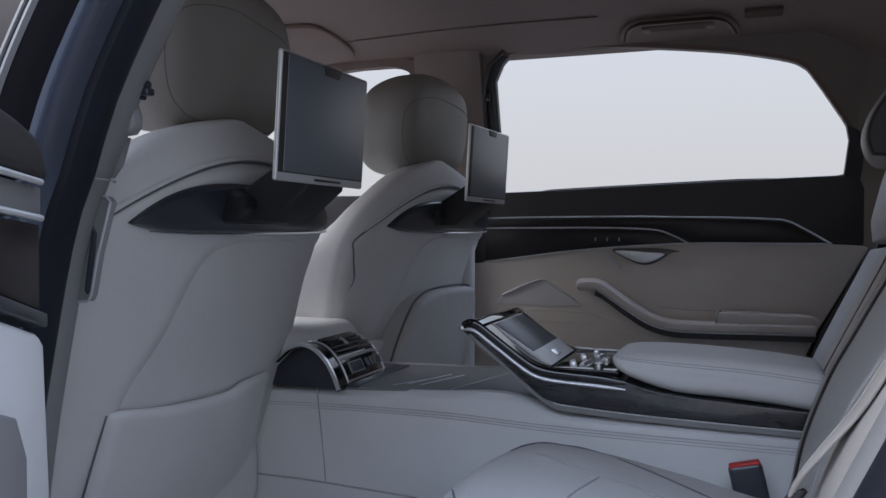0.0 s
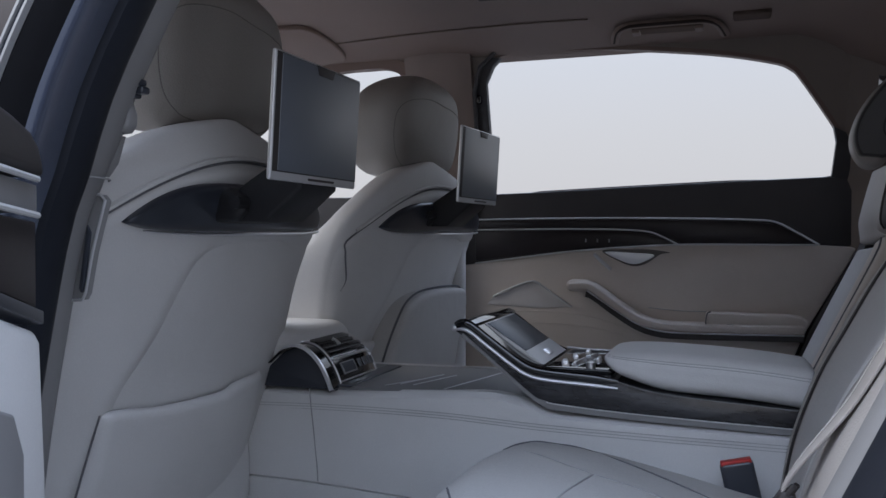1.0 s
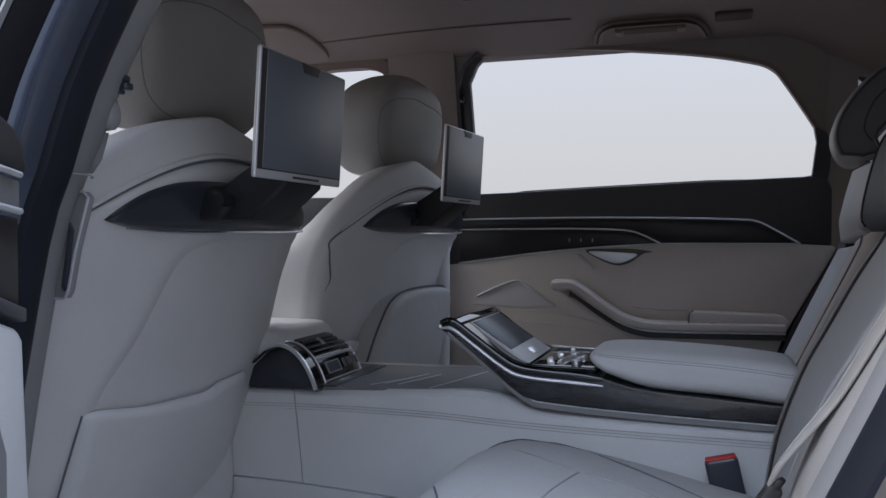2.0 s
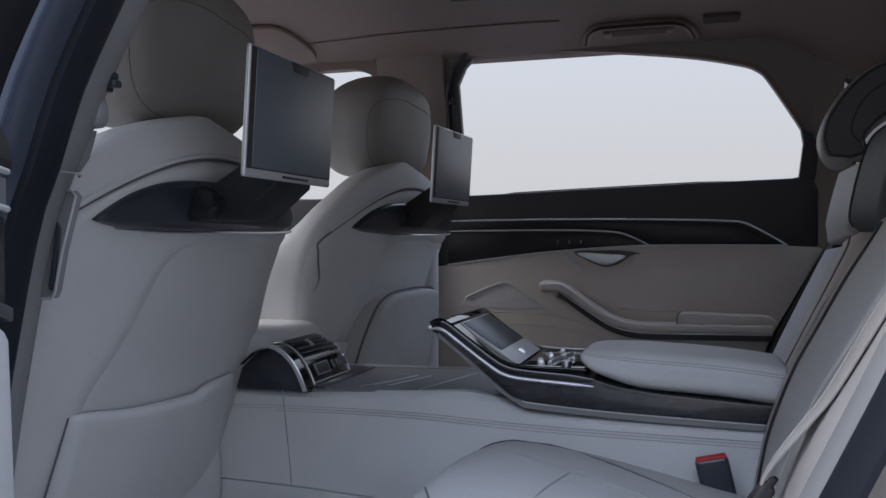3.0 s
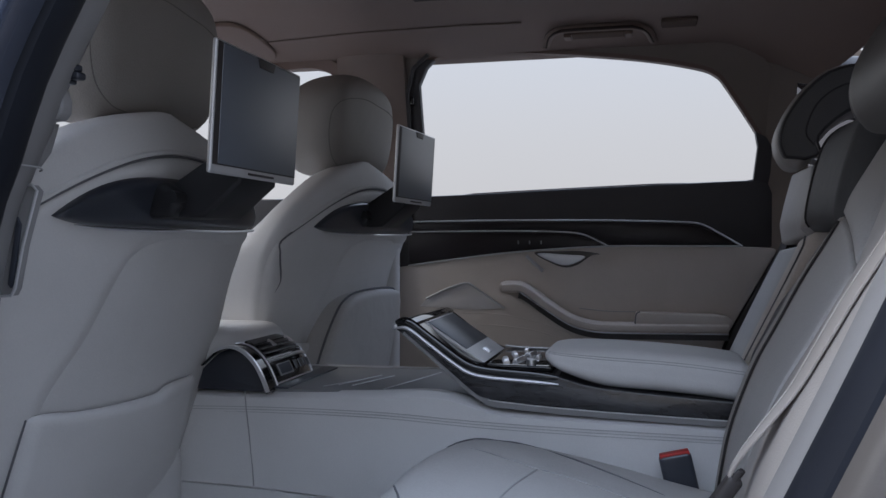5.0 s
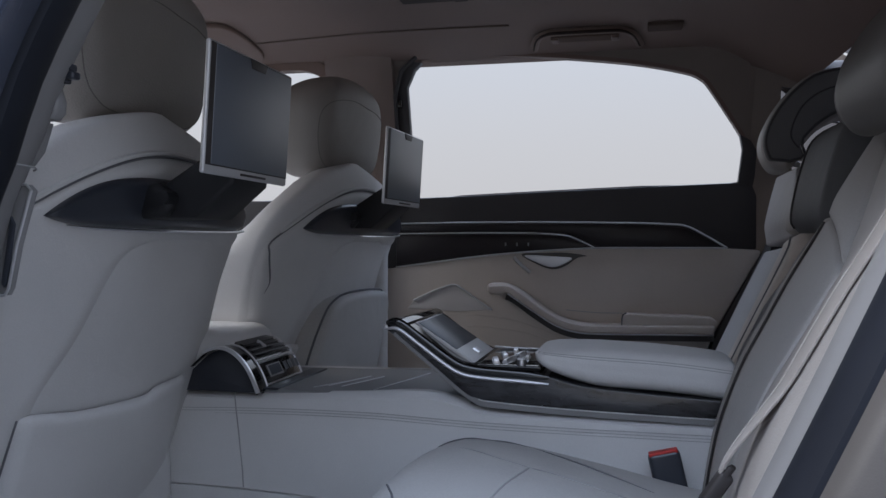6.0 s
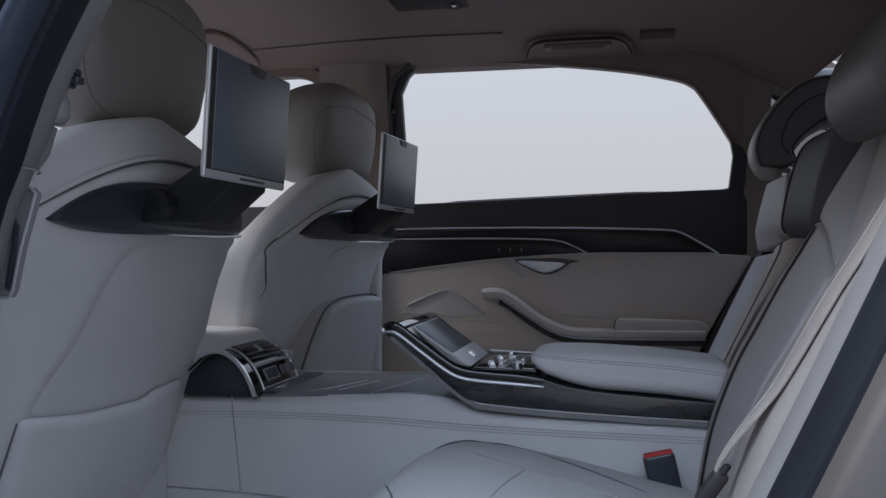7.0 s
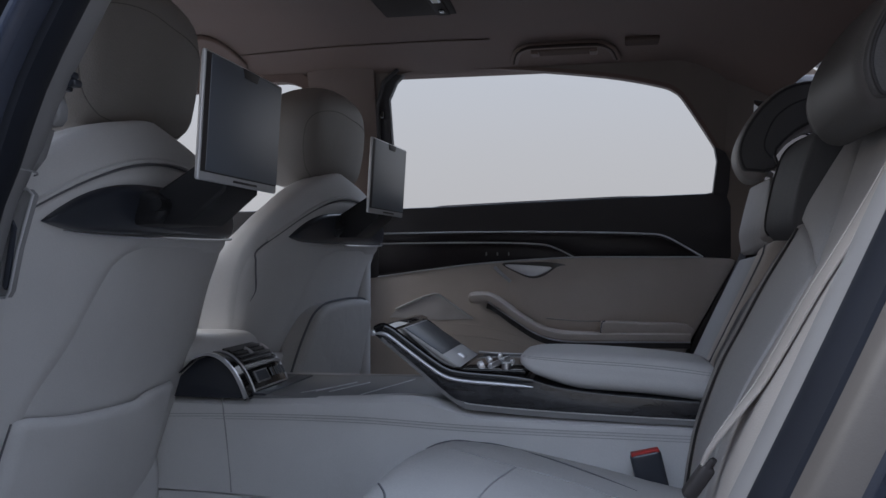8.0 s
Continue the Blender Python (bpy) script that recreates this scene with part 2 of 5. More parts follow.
def ring(r, k=8, ry=None):
    return [(r * math.cos(2 * math.pi * i / k), (ry or r) * math.sin(2 * math.pi * i / k)) for i in range(k)]


def rod(a, b, r, k=12):
    up = (0, 0, 1) if abs((Vector(b) - Vector(a)).normalized().z) < 0.9 else (0, 1, 0)
    return sweep([a, b], ring(r, k), up)


def prism(outline, fn, d0, d1, bevel=0.0, seg=2):
    """An outline (a, b) set in space by fn(a, b, depth), between two depths, with rounded rims."""
    bm = bmesh.new()
    lo = [bm.verts.new((a, b, 0)) for a, b in outline]
    f = bm.faces.new(lo)
    r = bmesh.ops.extrude_face_region(bm, geom=[f])
    for v in r["geom"]:
        if isinstance(v, bmesh.types.BMVert):
            v.co.z = d1 - d0
    bmesh.ops.recalc_face_normals(bm, faces=bm.faces)
    if bevel:
        rim = [e for e in bm.edges if abs(e.verts[0].co.z - e.verts[1].co.z) < 1e-9]
        bmesh.ops.bevel(bm, geom=rim, offset=bevel, segments=seg, affect="EDGES", profile=0.5, clamp_overlap=True)
    bmesh.ops.triangulate(bm, faces=[f for f in bm.faces if len(f.verts) > 4])
    bm.verts.index_update()
    verts = [tuple(fn(v.co.x, v.co.y, v.co.z + d0)) for v in bm.verts]
    faces = [tuple(v.index for v in f.verts) for f in bm.faces]
    bm.free()
    return verts, faces


def lerp(a, b, t):
    return a + (b - a) * t


def table(z, pts):
    """A smooth value from (z, value) pairs."""
    if z <= pts[0][0]:
        return pts[0][1]
    for i in range(len(pts) - 1):
        (a, p), (b, q) = pts[i], pts[i + 1]
        if z <= b:
            t, h = (z - a) / (b - a), b - a
            m0 = (q - pts[i - 1][1]) / (b - pts[i - 1][0]) if i else (q - p) / h
            m1 = (pts[i + 2][1] - p) / (pts[i + 2][0] - a) if i + 2 < len(pts) else (q - p) / h
            return (2 * t ** 3 - 3 * t * t + 1) * p + (t ** 3 - 2 * t * t + t) * h * m0 + (3 * t * t - 2 * t ** 3) * q + (t ** 3 - t * t) * h * m1
    return pts[-1][1]


def step(a, b, x):
    t = max(0.0, min(1.0, (x - a) / (b - a)))
    return t * t * (3 - 2 * t)

# ---- ground and distance ----
tagged(part("ground", ([(-400, -400, 0), (400, -400, 0), (400, 400, 0), (-400, 400, 0)], [(0, 1, 2, 3)]), ASPHALT, smooth=0), "light grey concrete yard under an overcast sky", "ground", kind="structure")

YC = 0.03  # middle of the car


# ---- cabin shell ----
def side(a, b, d):
    """A point of the far side: along the car, height, depth outwards; the glass leans inwards."""
    return a, (0.90 - (b - 0.965) * 0.32 if b > 0.965 else 0.885 + (b - 0.80) * 0.09) + d, b


def ring_wall(inner, outer, fn, d0, d1):
    """A wall with a hole: inner and outer outlines with the same number of points."""
    n = len(inner)
    verts = [fn(*p, d) for d in (d0, d1) for loop in (inner, outer) for p in loop]
    faces = []
    for i in range(n):
        j = (i + 1) % n
        for a, b in ((0, n), (n, 3 * n), (3 * n, 2 * n), (2 * n, 0)):
            faces.append((a + i, a + j, b + j, b + i))
    return verts, faces


WINDOW = [(-0.750, 0.944), (-0.750, 1.10), (-0.746, 1.255), (-0.722, 1.303), (-0.665, 1.322), (-0.50, 1.322), (-0.356, 1.314), (-0.138, 1.289), (0.0, 1.262),
          (0.048, 1.243), (0.078, 1.210), (0.157, 1.092), (0.165, 1.064), (0.157, 0.980), (-0.10, 0.972), (-0.37, 0.962), (-0.60, 0.952)]


def grow(pts, m):
    cx, cz = sum(p[0] for p in pts) / len(pts), sum(p[1] for p in pts) / len(pts)
    out = []
    n = len(pts)
    for i, p in enumerate(pts):
        a, b = Vector(pts[i - 1]), Vector(pts[(i + 1) % n])
        t = (b - a).normalized()
        nrm = Vector((-t.y, t.x))
        if nrm.dot(Vector(p) - Vector((cx, cz))) < 0:
            nrm = -nrm
        out.append(tuple(Vector(p) + nrm * m))
    return out


WIN = [tuple(p) for p in spline([Vector((a, b)) for a, b in WINDOW], 4, True)]
far_door = thing("door_1", (-0.35, 0.885, 0.25), "closed rear car door with pale leather panel, black upper part and bright trim", "car door", kind="structure")


def flat(a, b, d):
    return a, 0.885 + d, b


LOW_TRIM = [(-0.790, 0.745), (-0.65, 0.764), (-0.526, 0.780), (-0.38, 0.793), (-0.223, 0.802), (-0.05, 0.803), (0.117, 0.803), (0.215, 0.798)]
low = [tuple(p) for p in spline([Vector(p) for p in LOW_TRIM], 4)]
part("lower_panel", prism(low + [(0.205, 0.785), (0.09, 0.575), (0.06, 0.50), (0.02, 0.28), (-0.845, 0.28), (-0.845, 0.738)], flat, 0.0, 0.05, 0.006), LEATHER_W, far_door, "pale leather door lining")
part("upper_panel", prism([(a, b + 0.001) for a, b in low] + [(0.225, 0.90), (0.215, 0.99), (0.158, 0.978), (-0.10, 0.970), (-0.37, 0.960), (-0.60, 0.950), (-0.80, 0.944)], flat, 0.006, 0.05, 0.005), BLACK, far_door, "black upper door panel")
frame_in, frame_out = grow(WIN, -0.001), grow(WIN, 0.009)
part("window_frame", ring_wall(frame_in, frame_out, lambda a, b, d: side(a, max(b, 0.93), d), 0.0, 0.03), LINING, far_door, "lined window frame")
part("frame_lining", ring_wall(frame_out, grow(WIN, 0.11), lambda a, b, d: side(a, max(b, 0.93), d + (0.02 if b < 1.0 else 0.0)), 0.002, 0.03), LINING_Q, far_door, "brown-grey lining round the window")
part("rear_post", prism([(0.150, 0.975), (0.158, 1.062), (0.150, 1.10), (0.178, 1.085), (0.205, 1.04), (0.225, 0.96)], lambda a, b, d: side(a, b, d), -0.008, 0.02, 0.003), BLACK, far_door, "black post behind the glass")
part("front_post", prism([(-0.736, 0.95), (-0.736, 1.25), (-0.712, 1.293), (-0.69, 1.312), (-0.72, 1.318), (-0.755, 1.29), (-0.774, 1.22), (-0.778, 0.95)], lambda a, b, d: side(a, b, d), -0.006, 0.02, 0.003), BLACK, far_door, "black post before the glass")
part("pane", prism(grow(WIN, 0.008), lambda a, b, d: side(a, b, d), 0.014, 0.018), GLASS, far_door, "clear side window glass", 0).visible_shadow = False


def bar(pts, r=0.0045, mat=TRIM, parent=far_door, name="bright_strip", n=6, depth=-0.003, ry=0.004):
    path = [Vector(flat(p[0], p[1], depth)) for p in spline([Vector(p) for p in pts], n)]
    return part(name, sweep(path, ring(ry, 8, r), (0, 0, 1)), mat, parent)


bar([(-0.79, 0.872), (-0.60, 0.8745), (-0.368, 0.875), (-0.15, 0.872), (-0.03, 0.868), (0.02, 0.862), (0.07, 0.836), (0.123, 0.804)], 0.0026)
bar([(-0.79, 0.843), (-0.55, 0.845), (-0.40, 0.844), (-0.31, 0.839), (-0.27, 0.827), (-0.222, 0.803)], 0.0024)
bar([(a, b + 0.001) for a, b in LOW_TRIM[:-1]], 0.0024)
part("wood_inlay", prism([(-0.79, 0.753), (-0.526, 0.785), (-0.38, 0.797), (-0.235, 0.803), (-0.272, 0.823), (-0.312, 0.834), (-0.40, 0.839), (-0.55, 0.840), (-0.79, 0.838)], flat, 0.0, 0.01, 0.002), INLAY, far_door, "dark satin door inlay")
part("wood_inlay", prism([(-0.79, 0.848), (-0.55, 0.850), (-0.40, 0.849), (-0.305, 0.844), (-0.262, 0.829), (-0.215, 0.807), (-0.05, 0.808), (0.11, 0.808), (0.066, 0.832), (0.018, 0.857), (-0.03, 0.863), (-0.15, 0.867), (-0.368, 0.870), (-0.79, 0.867)], flat, 0.001, 0.01, 0.002), INLAY, far_door, "dark wood door inlay")
for k in range(3):
    part("seat_memory_button", box((-0.470 + 0.032 * k, 0.882, 0.813), (0.0018, 0.003, 0.005), 0.0015, 2, 1), PLASTIC, far_door, "small grey button")
part("rear_edge", prism([(0.213, 0.80), (0.10, 0.585), (0.068, 0.50), (0.03, 0.30), (0.052, 0.30), (0.092, 0.50), (0.122, 0.58), (0.232, 0.80)], flat, -0.004, 0.05, 0.003), BLACK, far_door, "black rear edge of the door")
# inner door handle in its cup
cup = [tuple(p) for p in spline([Vector(p) for p in [(-0.425, 0.785), (-0.38, 0.757), (-0.34, 0.744), (-0.305, 0.752), (-0.27, 0.776), (-0.245, 0.782), (-0.30, 0.79), (-0.36, 0.789)]], 5, True)]
part("handle_cup", prism(cup, flat, -0.003, 0.012, 0.003), LEATHER_S, far_door, "dark recessed handle cup")
lever = [tuple(p) for p in spline([Vector(p) for p in [(-0.415, 0.782), (-0.375, 0.760), (-0.34, 0.750), (-0.31, 0.757), (-0.285, 0.775), (-0.34, 0.780)]], 5, True)]
part("door_handle", prism(lever, flat, -0.014, -0.004, 0.004, 3), SILVER, far_door, "satin silver door handle")
part("bright_strip", sweep([flat(-0.446, 0.776, -0.006), flat(-0.425, 0.756, -0.009), flat(-0.400, 0.734, -0.008)], ring(0.005, 8), (0, 1, 0)), SILVER, far_door, "slanted silver lever")
# loudspeaker grille
sp = [(-0.755, 0.628), (-0.735, 0.652), (-0.68, 0.678), (-0.632, 0.694), (-0.612, 0.695), (-0.595, 0.686), (-0.51, 0.628), (-0.60, 0.622)]
part("speaker_grille", prism(sp, flat, -0.003, 0.005, 0.002), material("speaker_mesh", (0.56, 0.53, 0.51), 0.6, grain=0.5, scale=1500, vary=0.12, bump=0.2, cells=True), far_door, "pale perforated speaker grille")
bar([(-0.735, 0.652), (-0.68, 0.678), (-0.634, 0.695), (-0.612, 0.697), (-0.595, 0.688), (-0.55, 0.657), (-0.508, 0.628)], 0.0030, TRIM, far_door, "bright_strip", 5, -0.007, 0.004)
# armrest that sweeps down and runs back
arm_path = spline([Vector(flat(a, b, -0.03)) for a, b in [(-0.505, 0.688), (-0.46, 0.690), (-0.43, 0.676), (-0.38, 0.640), (-0.32, 0.604), (-0.26, 0.588), (-0.18, 0.586), (-0.05, 0.588), (0.085, 0.590)]], 6)
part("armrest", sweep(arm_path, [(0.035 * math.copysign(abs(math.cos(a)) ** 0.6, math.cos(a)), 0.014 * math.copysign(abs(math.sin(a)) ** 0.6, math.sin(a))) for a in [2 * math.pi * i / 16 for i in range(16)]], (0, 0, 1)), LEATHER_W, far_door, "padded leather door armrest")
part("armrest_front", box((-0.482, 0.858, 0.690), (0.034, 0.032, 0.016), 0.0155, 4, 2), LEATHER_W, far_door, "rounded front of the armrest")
under = [p - Vector((0, 0.0, 0.021)) for p in arm_path[6:]]
part("armrest_underside", sweep(under, [(-0.034, -0.008), (0.033, -0.008), (0.033, 0.007), (-0.034, 0.007)], (0, 0, 1)), BLACK, far_door, "black underside of armrest")
bar([(-0.455, 0.678), (-0.38, 0.628), (-0.32, 0.592), (-0.26, 0.576), (-0.18, 0.574), (-0.05, 0.576), (0.085, 0.578)], 0.002, CHROME, far_door, "bright_strip", 5, -0.066, 0.002)
pk = [tuple(p) for p in spline([Vector(p) for p in [(-0.148, 0.584), (-0.150, 0.618), (-0.135, 0.628), (-0.02, 0.626), (0.08, 0.622), (0.085, 0.590), (-0.03, 0.588), (-0.06, 0.594), (-0.10, 0.588)]], 3, True)]
part("seam", sweep(spline([Vector((x, 0.8285, z)) for x, z in [(-0.137, 0.631), (-0.146, 0.625), (-0.149, 0.605), (-0.146, 0.592), (-0.125, 0.590), (-0.108, 0.593), (-0.094, 0.598), (-0.05, 0.596), (-0.025, 0.591), (0.08, 0.589)]], 5), ring(0.0016, 6), (0, 1, 0)), STITCH, far_door, "dark edge of the flap")
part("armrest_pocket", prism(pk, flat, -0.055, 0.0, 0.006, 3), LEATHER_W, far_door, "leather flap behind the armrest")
for pts in ([(-0.78, 0.600), (-0.66, 0.612), (-0.50, 0.608), (-0.36, 0.575), (-0.30, 0.54)], [(-0.78, 0.560), (-0.62, 0.580), (-0.45, 0.572), (-0.34, 0.545)]):
    bar(pts, 0.0015, LEATHER_W, far_door, "seam", 6, -0.0003, 0.0010)
for z in (0.632, 0.60):
    bar([(-0.30, z), (-0.22, z - 0.006), (-0.15, z - 0.006)], 0.0012, SEAM, far_door, "seam", 6, -0.0003, 0.0010)

far_door.location += Vector((0.0, 0.016, -0.006))

# far middle pillar, roof side and rear quarter
pillar = thing("pillar_far", (-0.87, 0.86, 0.25), "brown-grey lined middle pillar with belt slider", "pillar", kind="structure")


def pillar_far(s, t):
    z = lerp(0.93, 1.33, t)
    x = lerp(-0.972, -0.778, s) + 0.02 * (z - 0.95)
    a, y, b = side(x, z, 0.0)
    return x, y - 0.016 * math.sin(math.pi * s) ** 0.6 - 0.008, z


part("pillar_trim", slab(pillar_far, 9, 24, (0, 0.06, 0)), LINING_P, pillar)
part("lower_trim", slab(lambda s, t: (lerp(-0.975, -0.835, s), 0.862 - 0.02 * math.sin(math.pi * s) ** 0.6, lerp(0.25, 0.925, t)), 9, 4, (0, 0.06, 0)), BLACK, pillar, "black lower pillar cover")
part("gap_cover", box((-0.815, 0.915, 0.60), (0.045, 0.008, 0.36), 0.004), BLACK, pillar, "black cover in the door gap")
part("belt_slider", box((-0.868, 0.788, 1.135), (0.022, 0.012, 0.055), 0.008), LINING_P, pillar, "belt height adjuster cover")
part("belt_slot", box((-0.868, 0.776, 1.15), (0.010, 0.004, 0.03), 0.003), DARK, pillar, "dark slot of the belt slider")
part("black_edge", sweep([side(-0.775, 0.95, -0.006), side(-0.772, 1.10, -0.006), side(-0.768, 1.22, -0.006), side(-0.745, 1.285, -0.006), side(-0.70, 1.318, -0.006)], ring(0.006, 8, 0.005), (0, 1, 0)), BLACK, pillar, "black door seal")
part("hinge_cover", box((-0.757, 0.826, 1.20), (0.006, 0.01, 0.012), 0.004), GLOSS, pillar, "small glossy catch")


def quarter(s, t):
    x = lerp(0.165, 0.95, s)
    top = table(x, [(0.16, 1.36), (0.27, 1.33), (0.345, 1.272), (0.40, 1.235), (0.95, 1.0)])
    z = lerp(0.78, top, t)
    y = table(x, [(0.165, 0.925), (0.20, 0.905), (0.28, 0.86), (0.40, 0.79), (0.95, 0.66)]) - max(0.0, z - 0.95) * 0.30
    return x, y, z


S0, S1, T0, T1 = 0.097, 0.36, 0.40, 0.755
quarter_side = thing("rear_quarter_trim", (0.5, 0.75, 0.78), "brown-grey fabric rear pillar lining round a small window", "pillar", kind="structure")
for s0, s1, t0, t1 in ((0, S0, 0, 1), (S1, 1, 0, 1), (S0, S1, 0, T0), (S0, S1, T1, 1)):
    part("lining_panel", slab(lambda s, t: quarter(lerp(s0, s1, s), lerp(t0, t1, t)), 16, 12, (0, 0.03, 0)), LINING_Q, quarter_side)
part("pane", slab(lambda s, t: quarter(lerp(S0, S1, s), lerp(T0, T1, t)), 8, 6, (0, 0.004, 0)), TINTED, quarter_side, "tinted quarter window glass")
tagged(part("quarter_vent", box((0.36, 0.72, 1.215), (0.04, 0.006, 0.03), 0.005), PLASTIC), "grey panel with a slot on the rear pillar", "vent cover", kind="structure")


def far_wall(s, t):
    return (lerp(-0.10, 1.0, s), 0.968, lerp(0.22, 0.95, t))


tagged(part("wall_far", slab(far_wall, 3, 3, (0, 0.03, 0)), BLACK), "black side wall behind the rear seat", "wall", kind="structure")

# far front door and its window
FRONT_WIN = [(-1.00, 0.95), (-0.985, 1.12), (-0.975, 1.25), (-1.0, 1.288), (-1.08, 1.300), (-1.30, 1.285), (-1.55, 1.235), (-1.85, 1.10), (-2.02, 0.98), (-1.9, 0.935), (-1.5, 0.94)]
fwin = [tuple(p) for p in spline([Vector(p) for p in FRONT_WIN], 3, True)]
front_door = thing("door_2", (-1.45, 0.885, 0.25), "closed front passenger door with black upper trim", "car door", kind="structure")
part("lower_panel", prism([(-2.05, 0.28), (-0.975, 0.28), (-0.975, 0.80), (-2.05, 0.78)], flat, 0.0, 0.05, 0.006), LEATHER, front_door)
part("upper_panel", prism([(-2.05, 0.782), (-0.975, 0.802), (-0.975, 0.94), (-1.5, 0.93), (-2.05, 0.925)], flat, 0.003, 0.05, 0.006), BLACK, front_door)
part("window_frame", ring_wall(fwin, grow(fwin, 0.035), lambda a, b, d: side(a, max(b, 0.92), d), -0.004, 0.03), LINING, front_door)
part("pane", prism(grow(fwin, 0.006), side, 0.014, 0.018), GLASS, front_door, "clear front window glass", 0).visible_shadow = False


# near front door, closed
near_door = thing("door_4", (-1.45, -0.86, 0.25), "closed front door on the driver's side", "car door", kind="structure")


def near_side(a, b, d):
    x, y, z = side(a, b, d)
    return x, 2 * YC - y, z


part("lower_panel", prism([(-2.05, 0.28), (-0.975, 0.28), (-0.975, 0.94), (-1.5, 0.93), (-2.05, 0.925)], lambda a, b, d: (a, -0.825 - d, b), 0.0, 0.05, 0.006), LEATHER, near_door)
part("window_frame", ring_wall(fwin, grow(fwin, 0.035), lambda a, b, d: near_side(a, max(b, 0.92), d), -0.004, 0.03), BLACK, near_door)
part("pane", prism(grow(fwin, 0.006), near_side, 0.014, 0.018), GLASS, near_door, "clear front window glass", 0).visible_shadow = False


# roof lining
def roof_z(x, y):
    q = abs(y - YC) / 0.76
    return 1.368 - 0.050 * min(q, 1.2) ** 3.2 - 0.10 * max(0.0, (-x - 1.15)) ** 1.5 - (0.25 + 0.96 * min(q, 1.1) ** 2) * max(0.0, x - 0.05) ** 1.6


def roof(s, t):
    y = lerp(-0.76, 0.85, t)
    rear = 0.42 - 0.24 * (y - YC) ** 2
    x = lerp(-1.48, rear, s)
    return x, y, roof_z(x, y)


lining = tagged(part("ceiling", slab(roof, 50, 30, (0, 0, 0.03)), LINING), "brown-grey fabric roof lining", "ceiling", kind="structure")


def skin(s, t):
    x, y, z = roof(s, t)
    return x, y, z + 0.034


tagged(part("roof_skin", slab(skin, 50, 30, (0, 0, 0.012)), PAINT), "navy painted car roof", "roof", kind="structure")


def on_roof(x, y, d=0.0):
    return Vector((x, y, roof_z(x, y) - d))


seam_path = [on_roof(x, y, 0.002) for x, y in [(-1.3, 0.66), (-1.15, 0.645), (-1.0, 0.63), (-0.85, 0.615), (-0.7, 0.61), (-0.55, 0.61), (-0.42, 0.615)]]
tagged(part("roof_seam", sweep(spline(seam_path, 4), ring(0.0035, 8, 0.002), (0, 0, 1), taper=lambda t: 0.4 + 0.6 * min(1, 3 * t)), material("lining_edge", (0.135, 0.098, 0.080), 0.8, vary=0.1)), "darker edge along the roof lining", "trim", kind="structure")

# grab handle
handle = thing("grab_handle", on_roof(-0.24, 0.70), "folded brown-grey grab handle above the window", "grab handle")
hp = [on_roof(x, y, d) for x, y, d in [(-0.375, 0.765, 0.004), (-0.36, 0.70, 0.006), (-0.335, 0.665, 0.008), (-0.30, 0.655, 0.009), (-0.18, 0.655, 0.009), (-0.145, 0.665, 0.008), (-0.12, 0.70, 0.006), (-0.105, 0.765, 0.004)]]
part("grip", sweep(spline(hp, 5), ring(0.011, 10, 0.009), (0, 0, 1)), LINING, handle)
part("grip_edge", sweep([p + Vector((0, -0.008, -0.004)) for p in spline(hp, 5)], ring(0.0042, 8), (0, 0, 1)), material("grip_edge", (0.040, 0.030, 0.026), 0.9, vary=0.1, spec=0.1), handle, "dark edge of the grip")
# stands proud of the lining; its darker tone paints the recess shade
part("recess", box(on_roof(-0.24, 0.72, -0.004), (0.085, 0.03, 0.008), 0.006), material("recess_shade_lining", (0.12, 0.085, 0.068), 0.95, vary=0.1, spec=0.1), handle, "panel toned darker as the shaded recess behind the grip")
for x in (-0.315, -0.165):
    part("hinge_cap", box(on_roof(x, 0.715, 0.004), (0.010, 0.022, 0.006), 0.004), LINING, handle)
tagged(part("ceiling_loudspeaker", box(on_roof(-0.045, 0.70, -0.004), (0.042, 0.055, 0.005), 0.004), material("lining_mesh", (0.085, 0.063, 0.053), 0.95, spec=0.05, grain=0.8, scale=900, vary=0.3, bump=0.6, cells=True)), "dark mesh loudspeaker cover in the roof lining", "loudspeaker", kind="structure")
dome = thing("reading_light", on_roof(-0.55, 0.34), "dark ceiling console with small reading light", "ceiling light")
part("housing", box(on_roof(-0.555, 0.34, 0.0), (0.085, 0.095, 0.006), 0.005), HOUSING, dome)
part("bezel", box(on_roof(-0.50, 0.34, 0.005), (0.016, 0.088, 0.005), 0.004), HOUSING, dome)
part("lens_rim", box(on_roof(-0.497, 0.31, 0.009), (0.010, 0.016, 0.004), 0.003), SILVER, dome, "bright rim of the reading lamp")
part("lens", box(on_roof(-0.497, 0.385, 0.0095), (0.006, 0.009, 0.004), 0.003), GLOSS, dome, "dark sensor window")
part("lens", box(on_roof(-0.497, 0.31, 0.0105), (0.006, 0.011, 0.004), 0.003), material("lamp_lens", (0.6, 0.6, 0.5), 0.1, vary=0.05), dome, "small clear lamp lens")
visor = thing("sun_visor", on_roof(-1.24, 0.62), "folded brown-grey sun visor", "sun visor")
visor_line = [tuple(p) for p in spline([Vector(p) for p in [(-1.31, 0.48), (-1.16, 0.475), (-1.115, 0.50), (-1.105, 0.60), (-1.115, 0.71), (-1.16, 0.745), (-1.31, 0.74)]], 5, True)]
part("panel", prism(visor_line, lambda a, b, d: on_roof(a, b, d), 0.0, 0.013, 0.005, 3), LINING, visor)

# front and rear glass
def screen_glass(s, t):
    return lerp(-2.45, -1.47, t), lerp(-0.72, 0.78, s), lerp(0.95, 1.345, t) - 0.05 * (2 * s - 1) ** 2


